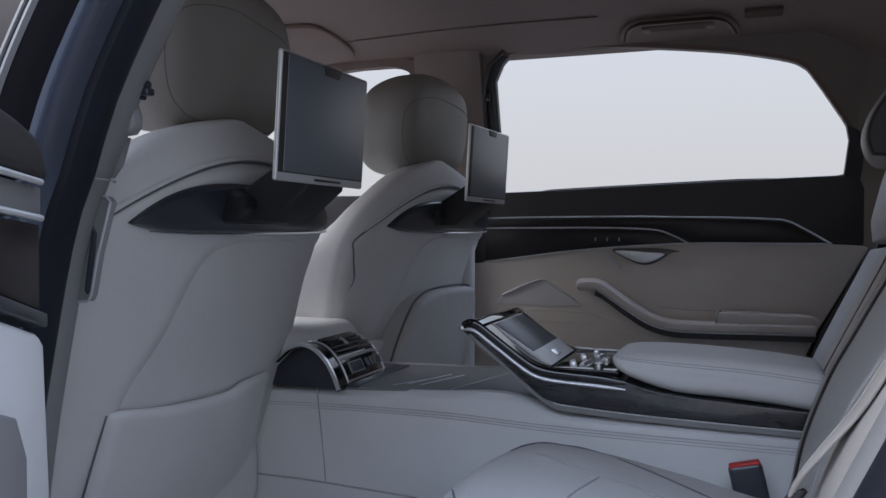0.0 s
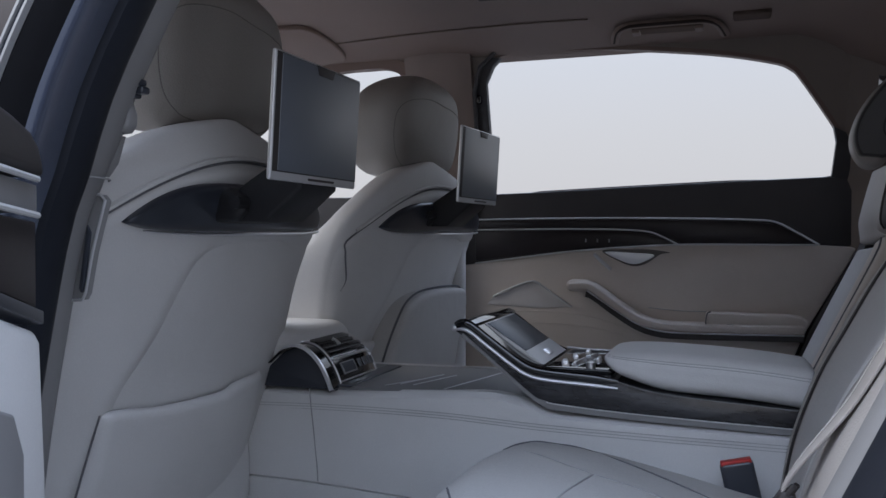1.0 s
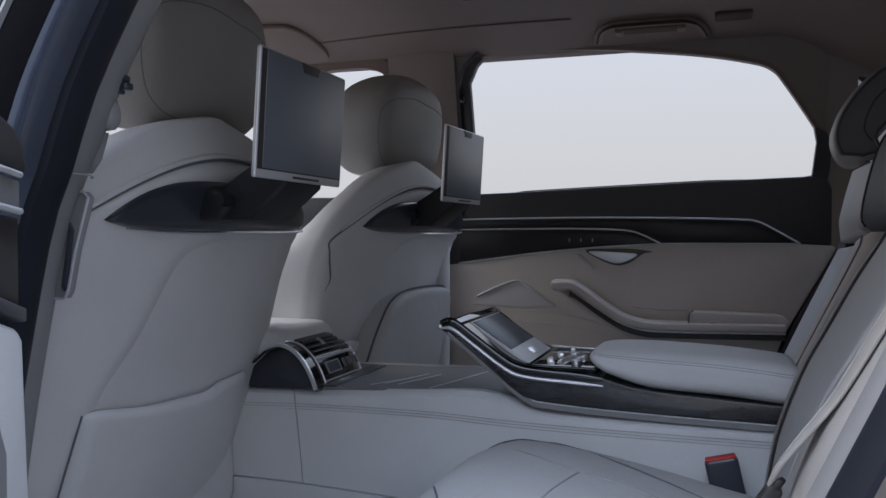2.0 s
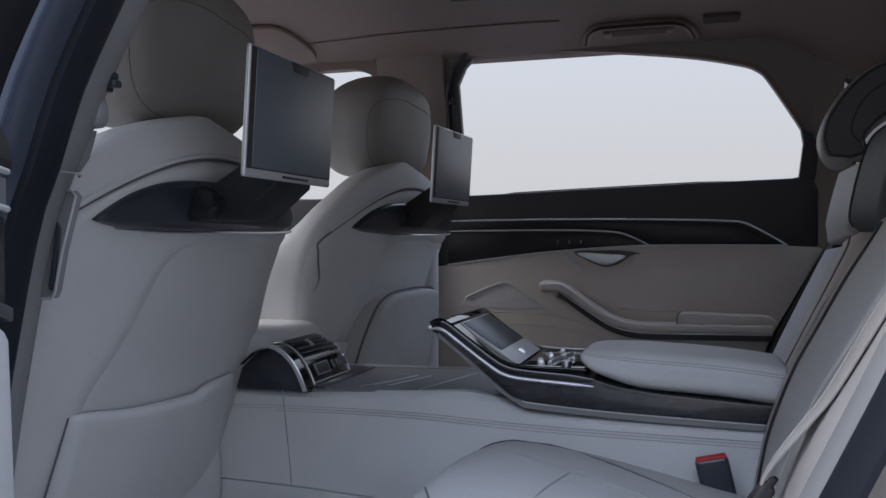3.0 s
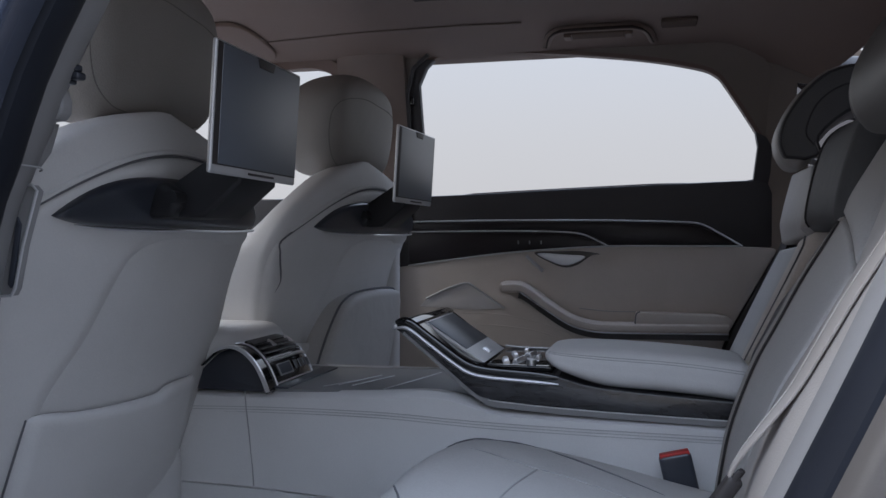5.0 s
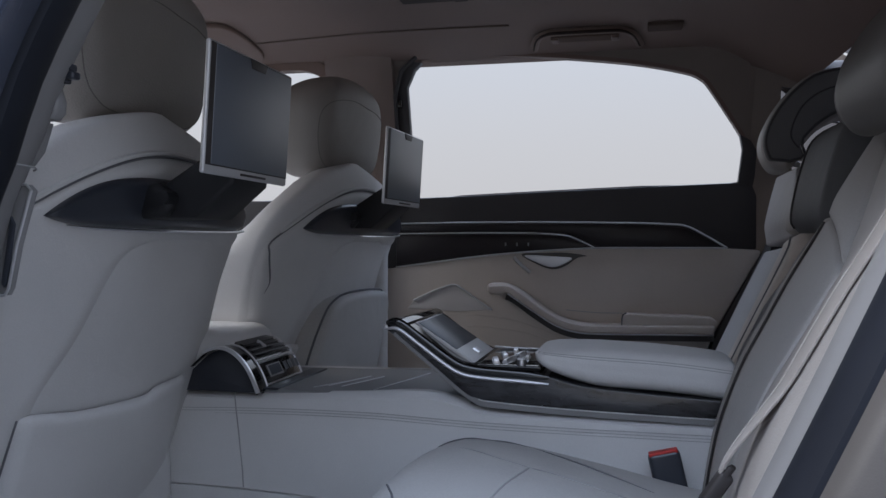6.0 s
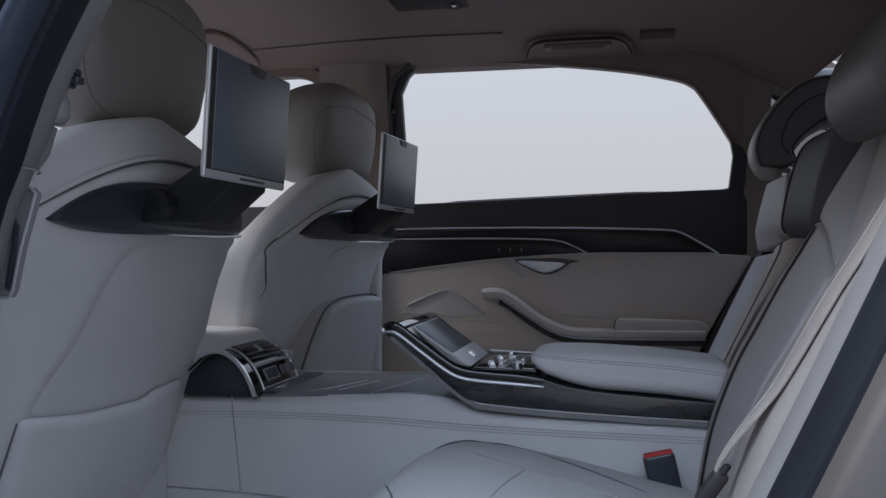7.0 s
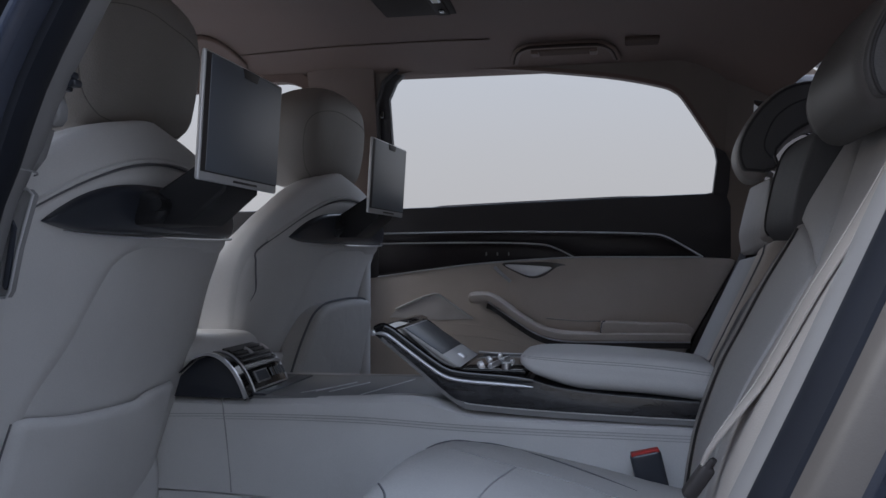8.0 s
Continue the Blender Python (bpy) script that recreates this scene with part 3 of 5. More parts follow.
tagged(part("windscreen", slab(screen_glass, 12, 4, (0, 0, 0.006)), GLASS), "clear windscreen", "window", kind="structure").visible_shadow = False


def rear_glass(s, t):
    y = lerp(-0.62, 0.68, s)
    return lerp(0.42 - 0.24 * (y - YC) ** 2, 1.0, t), y, lerp(1.335, 1.0, t) - 0.06 * (2 * s - 1) ** 2


tagged(part("rear_window", slab(rear_glass, 12, 4, (0, 0, 0.006)), TINTED), "tinted rear window", "window", kind="structure")
tagged(part("rear_shelf", box((0.68, YC, 0.965), (0.36, 0.66, 0.02), 0.01), LINING), "brown-grey shelf under the rear window", "shelf", kind="structure")
tagged(part("wall_rear", box((1.02, YC, 0.6), (0.02, 0.88, 0.38), 0.01), BLACK), "black wall behind the rear seats", "wall", kind="structure")
# out of view; grey picked to throw light onto the front roof lining
tagged(part("wall_front", box((-2.3, YC, 0.56), (0.25, 0.85, 0.36), 0.08, 5), PLASTIC), "grey dashboard body below the windscreen", "dashboard", kind="structure")
tagged(part("floor", box((-0.7, YC, 0.20), (1.75, 0.84, 0.02), 0.01), CARPET), "beige-grey carpet on the car floor", "floor", kind="structure")
tagged(part("chassis", box((-0.7, YC, 0.09), (1.7, 0.80, 0.088), 0.03), BLACK), "black underside of the car", "chassis", kind="structure")
tagged(part("sill_near", box((-0.35, -0.80, 0.26), (0.55, 0.07, 0.08), 0.02), PAINT), "navy painted door sill", "sill", kind="structure")


# out of view; hung low to keep sky light off the seat tops
tagged(part("roof_rail", sweep(spline([(-1.45, -0.735, 1.30), (-1.0, -0.745, 1.335), (-0.5, -0.745, 1.338), (-0.1, -0.735, 1.315), (0.15, -0.715, 1.27), (0.33, -0.69, 1.20)], 6), [(-0.05, -0.055), (0.0, -0.075), (0.045, -0.055), (0.055, 0.0), (0.045, 0.045), (-0.04, 0.055), (-0.06, 0.0)], (0, 0, 1)), LINING), "unseen lined roof rail shading the seats above the open doorway", "roof rail", kind="structure")


# near middle pillar, open door and rear pillar
def pillar_edge(z):
    return table(z, [(0.25, -0.80), (0.551, -0.767), (0.749, -0.729), (0.837, -0.708), (0.881, -0.690), (0.955, -0.667), (1.04, -0.632), (1.17, -0.575), (1.33, -0.50)])


def post(section, z0=0.25, z1=1.33, n=30, edge=pillar_edge):
    m = len(section)
    def fn(s, t):
        z = lerp(z0, z1, t)
        dx, y = section[int(round(s * m)) % m]
        return edge(z) + dx, y + 0.11 * (z - 0.95 + math.sqrt((z - 0.95) ** 2 + 0.012)) - 0.008, z
    return closed(fn, m, n)


near_pillar = thing("pillar_near", (-0.76, -0.72, 0.25), "pale grey middle pillar with belt and black seal", "pillar", kind="structure")
part("pillar_trim", post(edge=lambda z: pillar_edge(z) - 0.008 * step(0.93, 0.87, z), section=[(0, -0.74), (-0.002, -0.725), (-0.008, -0.705), (-0.020, -0.688), (-0.034, -0.675), (-0.06, -0.660), (-0.11, -0.65), (-0.15, -0.66), (-0.15, -0.76), (-0.02, -0.76)]), PLASTIC, near_pillar, "pale grey pillar cover")
part("door_seal", post([(-0.006, -0.742), (0.005, -0.745), (0.014, -0.757), (0.019, -0.775), (0.018, -0.792), (0.006, -0.803), (-0.03, -0.803), (-0.03, -0.745)]), RUBBER, near_pillar, "black rubber door seal")
part("painted_post", post([(0.019, -0.804), (0.018, -0.815), (0.015, -0.830), (0.009, -0.844), (-0.004, -0.856), (-0.04, -0.868), (-0.20, -0.875), (-0.20, -0.79), (-0.02, -0.79)]), PAINT, near_pillar, "navy painted pillar")
part("belt_loop", join(box((-0.672, -0.692, 0.983), (0.008, 0.008, 0.004), 0.003), box((-0.667, -0.690, 0.975), (0.006, 0.007, 0.004), 0.003), box((-0.675, -0.690, 0.970), (0.004, 0.006, 0.003), 0.0025)), DARK, near_pillar, "dark belt guide")
part("belt_cover", prism([(-0.690, 0.966), (-0.682, 0.964), (-0.677, 0.950), (-0.678, 0.938), (-0.684, 0.931), (-0.697, 0.930), (-0.700, 0.938), (-0.698, 0.955)], lambda a, b, d: (a, -0.694 + d, b), -0.006, 0.012, 0.004, 3), PLASTIC, near_pillar, "moulded cover of the belt guide")
part("belt_cover", prism([(-0.703, 0.928), (-0.696, 0.929), (-0.706, 0.900), (-0.718, 0.886), (-0.723, 0.890)], lambda a, b, d: (a, -0.690 + d, b), -0.004, 0.012, 0.003, 3), PLASTIC, near_pillar, "lower end of the belt guide cover")
part("cover_joint", sweep([(pillar_edge(0.882) - 0.0085 + dx, y, 0.882) for dx, y in ((0.0085, -0.741), (0.0065, -0.7255), (0.0005, -0.7055), (-0.0115, -0.6885), (-0.0255, -0.6755))], ring(0.0009, 6), (0, 0, 1)), SEAM, near_pillar, "joint between the pillar covers")
# the belt buckle strap hung on the pillar
loop = thing("belt_guide_frame", (-0.77, -0.70, 0.74), "slim bright-edged belt outlet frame on the pillar", "belt outlet")
PLATE = [(-0.712, 0.866), (-0.722, 0.866), (-0.728, 0.858), (-0.742, 0.812), (-0.754, 0.768), (-0.755, 0.758), (-0.751, 0.753), (-0.735, 0.754), (-0.731, 0.761), (-0.722, 0.805), (-0.706, 0.860)]


def on_post(a, b, d):
    return a, -0.701 + 0.02 * (b - 0.8) + d, b


part("plate", prism(PLATE, on_post, 0.0, 0.010, 0.002), PLASTIC, loop, "satin silver plate")
part("frame", sweep([on_post(a, b, -0.001) for a, b in PLATE], ring(0.0016, 8), (0, 1, 0), True), SILVER, loop)
part("slot", prism([(-0.7385, 0.766), (-0.7355, 0.762), (-0.7320, 0.766), (-0.7240, 0.826), (-0.7285, 0.834)], on_post, -0.003, 0.008, 0.001), DARK, loop, "dark belt slot")


part("outer_cover", post([(0.011, -0.843), (0.0105, -0.855), (0.008, -0.865), (0.004, -0.875), (-0.03, -0.877), (-0.03, -0.86), (-0.005, -0.855)], z0=0.86), COVER, near_pillar, "black outer cover of the pillar")
for dx in (0.0, -0.009):
    part("bright_edge", post([(0.0035 + dx, -0.876), (0.0025 + dx, -0.8815), (-0.0005 + dx, -0.8815), (-0.0015 + dx, -0.876)], z0=0.93), SATIN, near_pillar, "bright edge of the front window")
part("window_rubber", post([(-0.0018, -0.875), (-0.002, -0.8795), (-0.005, -0.8795), (-0.0052, -0.875)], z0=0.93), RUBBER, near_pillar, "black rubber between the bright edges")
part("window_cover", post([(-0.0110, -0.873), (-0.013, -0.8785), (-0.20, -0.8825), (-0.20, -0.871)], z0=0.93), INLAY, near_pillar, "dark gloss edge of the front window")
door_win = [tuple(p) for p in spline([Vector(p) for p in [(0.30, 0.955), (0.42, 1.20), (0.50, 1.27), (0.62, 1.29), (0.80, 1.22), (0.95, 1.02), (0.93, 0.955)]], 3, True)]
open_door = thing("door_3", (-0.66, -0.88, 0.30), "open rear car door with pale panel, dark inlay and bright strips", "car door", kind="structure")
A = radians(63)


def opened(a, b, d):
    """Along the open door from its hinge, height, depth behind its inner face."""
    return -0.630 + a * math.cos(A) - d * math.sin(A), -0.862 - a * math.sin(A) - d * math.cos(A), b


part("lower_panel", prism([(0.012, 0.745), (0.0, 0.735), (-0.012, 0.60), (-0.03, 0.56), (0.02, 0.34), (0.95, 0.34), (0.95, 0.80), (0.3, 0.797), (0.15, 0.780)], opened, 0.0, 0.06, 0.010, 3), LEATHER, open_door, "pale leather door lining")
part("upper_panel", prism([(0.0, 0.762), (0.15, 0.798), (0.3, 0.816), (0.95, 0.820), (0.95, 0.846), (0.15, 0.844), (0.0, 0.835)], opened, 0.004, 0.05, 0.004), INLAY, open_door, "dark inlay")
part("lower_strip", prism([(0.0, 0.748), (0.15, 0.784), (0.3, 0.801), (0.95, 0.806), (0.95, 0.818), (0.3, 0.814), (0.15, 0.796), (0.0, 0.760)], opened, -0.002, 0.05, 0.003), DARK, open_door, "dark grey edge strip")
part("middle_panel", prism([(0.0, 0.842), (0.15, 0.851), (0.95, 0.855), (0.95, 0.880), (0.15, 0.874), (0.0, 0.866)], opened, 0.003, 0.05, 0.003), PLASTIC, open_door, "satin grey panel between the strips")
part("waist", prism([(0.0, 0.872), (0.15, 0.880), (0.95, 0.888), (0.95, 0.935), (0.15, 0.924), (0.10, 0.921), (0.065, 0.916), (0.032, 0.909), (0.013, 0.898), (0.004, 0.884)], opened, -0.004, 0.06, 0.008, 3), BLACK, open_door, "black padded waist rail")
for z, rise in ((0.8685, 0.05), (0.8385, 0.065)):
    part("bright_strip", sweep([opened(a, z + rise * min(a, 0.15), -0.003) for a in (0.019, 0.08, 0.15, 0.6, 0.95)], ring(0.0028, 8), (0, 0, 1)), TRIM, open_door)
part("pocket", prism([(0.075, 0.50), (0.065, 0.52), (0.065, 0.655), (0.085, 0.690), (0.13, 0.705), (0.60, 0.71), (0.62, 0.69), (0.62, 0.50)], opened, -0.008, 0.0, 0.006, 3), PLASTIC, open_door, "grey door pocket")
part("window_frame", ring_wall(door_win, grow(door_win, 0.03), opened, 0.02, 0.05), RUBBER, open_door, "black window frame")
part("pane", prism(grow(door_win, 0.006), opened, 0.03, 0.034), GLASS, open_door, "", 0).visible_shadow = False
part("outer_skin", prism([(-0.02, 0.28), (1.0, 0.28), (1.0, 0.90), (-0.02, 0.88)], opened, 0.062, 0.12, 0.02, 3), PAINT, open_door, "navy outer door skin")


def rear_edge(z):
    return table(z, [(0.25, -0.165), (0.45, -0.082), (0.62, -0.004), (0.70, 0.033), (0.76, 0.060), (0.86, 0.105), (1.0, 0.168), (1.15, 0.24), (1.33, 0.33)])


rear_pillar = thing("pillar_rear", (0.05, -0.72, 0.25), "pale grey rear door surround with black seal and navy paint", "pillar", kind="structure")
part("pillar_trim", post([(0, -0.74), (-0.006, -0.725), (-0.009, -0.70), (-0.003, -0.680), (0.010, -0.662), (0.035, -0.652), (0.12, -0.635), (0.18, -0.65), (0.18, -0.76), (0.03, -0.755)], edge=rear_edge), SURROUND, rear_pillar, "pale grey door surround")
part("door_seal", post([(0.0, -0.744), (-0.008, -0.750), (-0.010, -0.765), (-0.006, -0.780), (0.004, -0.794), (0.02, -0.798), (0.05, -0.79), (0.05, -0.745)], edge=rear_edge), RUBBER, rear_pillar, "black rubber door seal")
# added strip: its taupe imitates the ground mirrored in the navy paint
part("jamb_cover", post([(0.008, -0.793), (0.014, -0.806), (0.022, -0.815), (0.065, -0.826), (0.08, -0.80), (0.05, -0.78)], edge=rear_edge, z1=0.88), REFLECTED, rear_pillar, "taupe strip standing in for ground mirrored in the paint")
part("painted_post", post([(0.045, -0.815), (0.050, -0.835), (0.062, -0.86), (0.08, -0.90), (0.13, -0.925), (0.9, -0.93), (0.9, -0.80), (0.1, -0.79)], edge=rear_edge, z1=0.98), PAINT, rear_pillar, "navy painted wing")


def near_quarter(s, t):
    z = lerp(0.93, 1.34, t)
    x = lerp(rear_edge(z) + 0.07, 1.0, s)
    return x, lerp(-0.80, -0.69, s) + 0.30 * max(0.0, z - 0.95), min(z, 1.36 - 0.55 * max(0.0, x - 0.30))


# out of view; added to stop overhead sky light reaching the rear seats
tagged(part("wall_quarter", slab(near_quarter, 20, 12, (0, -0.04, 0)), PAINT), "unseen navy painted rear quarter blocking sky light beside the open doorway", "wall", kind="structure")


# ---- front seats ----
SX, SY, SZ = -0.786, -0.355, 0.84
HALF = [(0.24, 0.25), (0.40, 0.262), (0.57, 0.282), (0.666, 0.302), (0.73, 0.316), (0.80, 0.324), (0.845, 0.311), (0.87, 0.296), (0.90, 0.262), (0.936, 0.208), (0.955, 0.165), (0.972, 0.11), (0.985, 0.055), (0.992, 0.02)]
DEEP = [(0.24, 0.17), (0.55, 0.17), (0.75, 0.155), (0.82, 0.13), (0.86, 0.105), (0.93, 0.08), (0.992, 0.05)]


def back_axis(z):
    """The rear face of the backrest at its middle."""
    return SX + 0.28 * (z - SZ) - 1.6 * max(0.0, z - 0.90) ** 1.6


def rear_face(u, z, lift=0.0):
    h, d = table(z, HALF), table(z, DEEP)
    q = min(0.9995, abs(u) / h)
    return back_axis(z) - d / 2 + d / 2 * (1 - q ** 3.6) ** (1 / 3.6) + lift


seat = thing("car_seat", (-1.1, SY, 0.22), "pale leather front seat seen from behind with dark trim", "car seat", "front seats")


def backrest(s, t):
    z = lerp(0.30, 0.9918, 1 - (1 - t) ** 1.5)
    h, d = table(z, HALF), table(z, DEEP)
    a = 2 * math.pi * s
    c, e = math.cos(a), math.sin(a)
    n = 2 / 3.6
    u = h * math.copysign(abs(e) ** n, e)
    x = d / 2 * math.copysign(abs(c) ** n, c)
    if c < 0:
        x -= (0.09 * step(0.80, 0.755, z)) * step(0.45, 0.85, abs(u) / h) + 0.02 * step(0.86, 0.78, z)
        u *= 1.0 + min(1, -2 * c) * (0.17 * step(0.78, 0.70, z) + 0.03 * step(0.79, 0.765, z) - 0.03 * step(0.77, 0.80, z))
    if u > 0:
        u *= 1 + 0.12 * step(0.76, 0.60, z)
    return back_axis(z) - d / 2 + x, SY + u, z


part("backrest", closed(backrest, 64, 44), LEATHER, seat, smooth=60)


def crease(u):
    return 0.932 - 1.05 * (u - 0.03) ** 2


def shell(s, t):
    q = 2 * s - 1
    z0 = 0.32
    u = q * 0.985 * 0.29
    z1 = crease(u)
    z = lerp(z0, z1, t)
    u = q * 0.985 * table(z, HALF)
    z1 = crease(u)
    z = lerp(z0, z1, t)
    edge = min(1.0, min((1 - abs(q)) / 0.05, (1 - t) / 0.035))
    lift = 0.010 * (1 - (1 - max(0, edge)) ** 2)
    panel = step(-0.02, 0.075, u - table(z, [(0.40, -0.215), (0.603, -0.172), (0.682, -0.122), (0.778, -0.075), (0.80, -0.045), (0.815, 0.0)])) * step(0.818, 0.800, z)
    panel *= 1 - 0.65 * step(0.0, 0.045, u - table(z, [(0.40, 0.250), (0.603, 0.203), (0.778, 0.165), (0.815, 0.150)]))
    return rear_face(u, z, lift - 0.004 - 0.021 * panel), SY + u, z


part("back_shell", grid(shell, 90, 70), LEATHER, seat, "pale leather back shell with recessed middle", 70)


def on_back(u, z, lift):
    return Vector((rear_face(u, z, lift), SY + u, z))


def crease_line(dz, lift, ends=True):
    """The crease under the shoulder roll: across the back and, with ends, down its inner end."""
    across = [on_back(u, crease(u) + dz, lift) for u in [0.285 * i / 8 for i in range(-8, 9)]]
    def inner_end():
        return [on_back(-q * table(z, HALF), z + dz, lift + rise) for q, z, rise in ((0.945, 0.812, 0.002), (0.938, 0.790, 0.0050), (0.925, 0.768, 0.0065), (0.908, 0.746, 0.0065), (0.902, 0.728, 0.0065), (0.925, 0.708, 0.0060))]
    return spline(inner_end()[::-1] + across[1:], 4) if ends else spline(across, 4)


part("crease_piping", sweep(crease_line(0.004, 0.002, False), ring(0.004, 6), (1, 0.3, 0)), LEATHER, seat)
# thin dark line in place of the shadow below the roll
part("crease_gap", sweep(crease_line(-0.0015, 0.003), ring(0.0019, 6), (1, 0.3, 0), taper=lambda t: min(1.0, 0.15 + 9 * min(t, 1 - t))), STITCH, seat, "dark strip for the shade under the shoulder roll")


def crescent(s, t):
    q = 2 * s - 1
    u = lerp(-0.228, 0.290, s)
    k = abs(q) if q < 0 else abs(q) ** 1.6
    z0 = 0.839 - 0.0115 * (1 - k ** 7)
    z1 = 0.839 + 0.058 * (1 - k ** 3.6)
    z = lerp(z0, z1, t)
    e = min(1.0, min(t, 1 - t) / 0.18) * min(1, (1 - abs(q)) / 0.06)
    return rear_face(u, z, 0.011 + 0.007 * (1 - (1 - max(0, e)) ** 2)), SY + u, z


part("dark_trim", slab(crescent, 70, 16, (-0.014, 0, 0)), DARK, seat, "dark crescent trim across the back", 70)
part("bright_strip", sweep([on_back(lerp(-0.200, 0.283, i / 40), 0.8245 + 0.004 * abs(i / 20 - 1) ** 4, 0.0175) for i in range(41)], ring(0.0023, 8), (1, 0, 0), taper=lambda t: 0.4 + 0.6 * min(1, 6 * t)), CHROME, seat)


def pocket(s, t):
    q = 2 * s - 1
    z1 = table(q, [(-1.0, 0.588), (-0.92, 0.591), (-0.4, 0.578), (0.32, 0.572), (0.42, 0.574), (0.52, 0.581), (1.0, 0.586)])
    z = lerp(0.30, z1, t)
    u = lerp(-0.185, 0.205, s) * (1 + 0.10 * (1 - t))
    e = min(1.0, (1 - abs(q)) / 0.04)
    top = 1 - step(0.965, 1.0, t)
    return rear_face(u, z, 0.004 + (0.018 - 0.006 * q * q) * (1 - (1 - max(0, e)) ** 3) * (0.45 + 0.55 * top)), SY + u, z


part("map_pocket", slab(pocket, 40, 40, (-0.006, 0, 0)), LEATHER, seat, "pale leather map pocket", 70)
part("pocket_gap", sweep([on_back(-0.188 * (1 + 0.10 * (1 - t)), lerp(0.32, 0.588, t), 0.006) for t in [i / 12 for i in range(13)]], ring(0.0015, 6), (1, 0, 0)), STITCH, seat, "dark gap beside the pocket")

def head(a, b, c, p):
    q = p.copy()
    q.y *= 1 - 0.50 * ((c + 1) / 2) ** 6.0 - (0.24 if b < 0 else 0.06) * ((1 - c) / 2) ** 4
    q.x += 0.014 * c - 0.012 * b * b + (0.010 if a > 0 else -0.01) * (1 - c * c)
    q.z += 0.010 * (1 - b * b) * (1 if c > 0 else -0.2)
    return q


HC = (-0.842, -0.345, 1.084)
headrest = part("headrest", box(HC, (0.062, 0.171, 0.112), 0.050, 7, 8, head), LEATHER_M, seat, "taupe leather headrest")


def on_head(p):
    """The nearest point on the rounded headrest to a point of its box."""
    h, r, p = Vector((0.062, 0.171, 0.112)), 0.050, Vector(p)
    q = Vector([max(-(h[i] - r), min(h[i] - r, p[i])) for i in range(3)])
    p = q + (p - q).normalized() * (r + 0.0003)
    return head(p.x / h.x, p.y / h.y, p.z / h.z, p) + Vector(HC)


half_seam = [(0.060, -0.070, -0.108), (0.060, -0.105, -0.100), (0.058, -0.135, -0.078), (0.056, -0.146, -0.040), (0.056, -0.148, -0.005), (0.058, -0.143, 0.022), (0.062, -0.124, 0.041), (0.062, -0.085, 0.049), (0.062, -0.03, 0.051)]
panel_line = spline([(x, 1.12 * y, z) for x, y, z in half_seam] + [(x, -1.05 * y, z - 0.006) for x, y, z in half_seam[::-1]], 6)
part("seam", sweep([on_head(p) for p in panel_line], ring(0.0008, 6), (1, 0, 0)), material("taupe_seam", (0.15, 0.137, 0.125), 0.7, vary=0.1), headrest)
for sgn in (-1, 1):
    part("post", rod((-0.848, SY + sgn * 0.065, 0.94), (-0.842, SY + sgn * 0.065, 1.01), 0.007), CHROME, seat, "chrome headrest post")
part("cushion", box((-1.17, SY, 0.40), (0.28, 0.26, 0.09), 0.06, 5, 4), LEATHER, seat, "pale leather seat cushion")
part("base", box((-1.15, SY, 0.27), (0.25, 0.22, 0.05), 0.02), DARK, seat, "dark seat base")
for sgn in (-1, 1):
    part("seat_rail", box((-1.12, SY + sgn * 0.18, 0.231), (0.27, 0.02, 0.012), 0.004), DARK, seat)

mount = thing("tablet_mount", (-0.74, SY, 0.85), "black tilting tablet mount on the seat back", "tablet mount", "tablet mounts")
part("foot", prism([(-0.775, 0.840), (-0.735, 0.842), (-0.722, 0.856), (-0.722, 0.876), (-0.745, 0.890), (-0.782, 0.884)], lambda a, b, d: (a, SY + d, b), -0.062, 0.072, 0.012, 4), MOUNT, mount)
part("arm", prism([(-0.760, 0.842), (-0.695, 0.842), (-0.640, 0.888), (-0.632, 0.94), (-0.650, 0.945), (-0.74, 0.890)], lambda a, b, d: (a, SY + d, b), -0.045, 0.064, 0.006, 3), MOUNT, mount, "black folding arm")
part("hinge", rod((-0.728, SY - 0.072, 0.868), (-0.728, SY - 0.046, 0.868), 0.009, 16), MOUNT, mount)

tablet = thing("tablet", (-0.645, SY - 0.008, 0.89), "silver-framed tablet screen switched off on the seat back", "tablet", "tablets")
TM = Matrix.Translation((-0.622, -0.385, 0.974)) @ Euler((0, radians(3.5), 0)).to_matrix().to_4x4()
part("frame", turn(box((0.0, 0, 0), (0.0034, 0.1225, 0.0815), 0.0032, 3, 2), TM), SILVER, tablet, "silver aluminium frame")
part("back_plate", turn(box((-0.008, 0.014, 0.0), (0.005, 0.100, 0.073), 0.004, 3, 2), TM), BLACK, tablet, "black back plate")
part("bezel", turn(box((0.0026, 0.000, 0.004), (0.0015, 0.1195, 0.0748), 0.001, 2, 2), TM), BLACK, tablet, "black display border")
part("display", turn(box((0.0033, 0.0055, 0.0045), (0.0015, 0.1130, 0.0735), 0.001, 2, 2), TM), SCREEN, tablet, "dark switched-off display")
part("edge_clip", turn(prism([(-0.018, 0.0790), (0.034, 0.0790), (0.028, 0.0665), (-0.012, 0.0665)], lambda a, b, d: (d, a, b), 0.002, 0.0062, 0.001), TM), BLACK, tablet, "black clip at the top edge")
part("slot", turn(box((0.0035, 0.012, -0.0760), (0.001, 0.038, 0.0016), 0.0008, 1, 1), TM), BLACK, tablet, "dark slot in the lower rim")

SEAT_TURN = Matrix.Translation((-0.780, SY + 0.545, 0)) @ Matrix.Rotation(radians(-7.0), 4, "Z") @ Matrix.Translation((0.786, 0.22 - SY, 0))
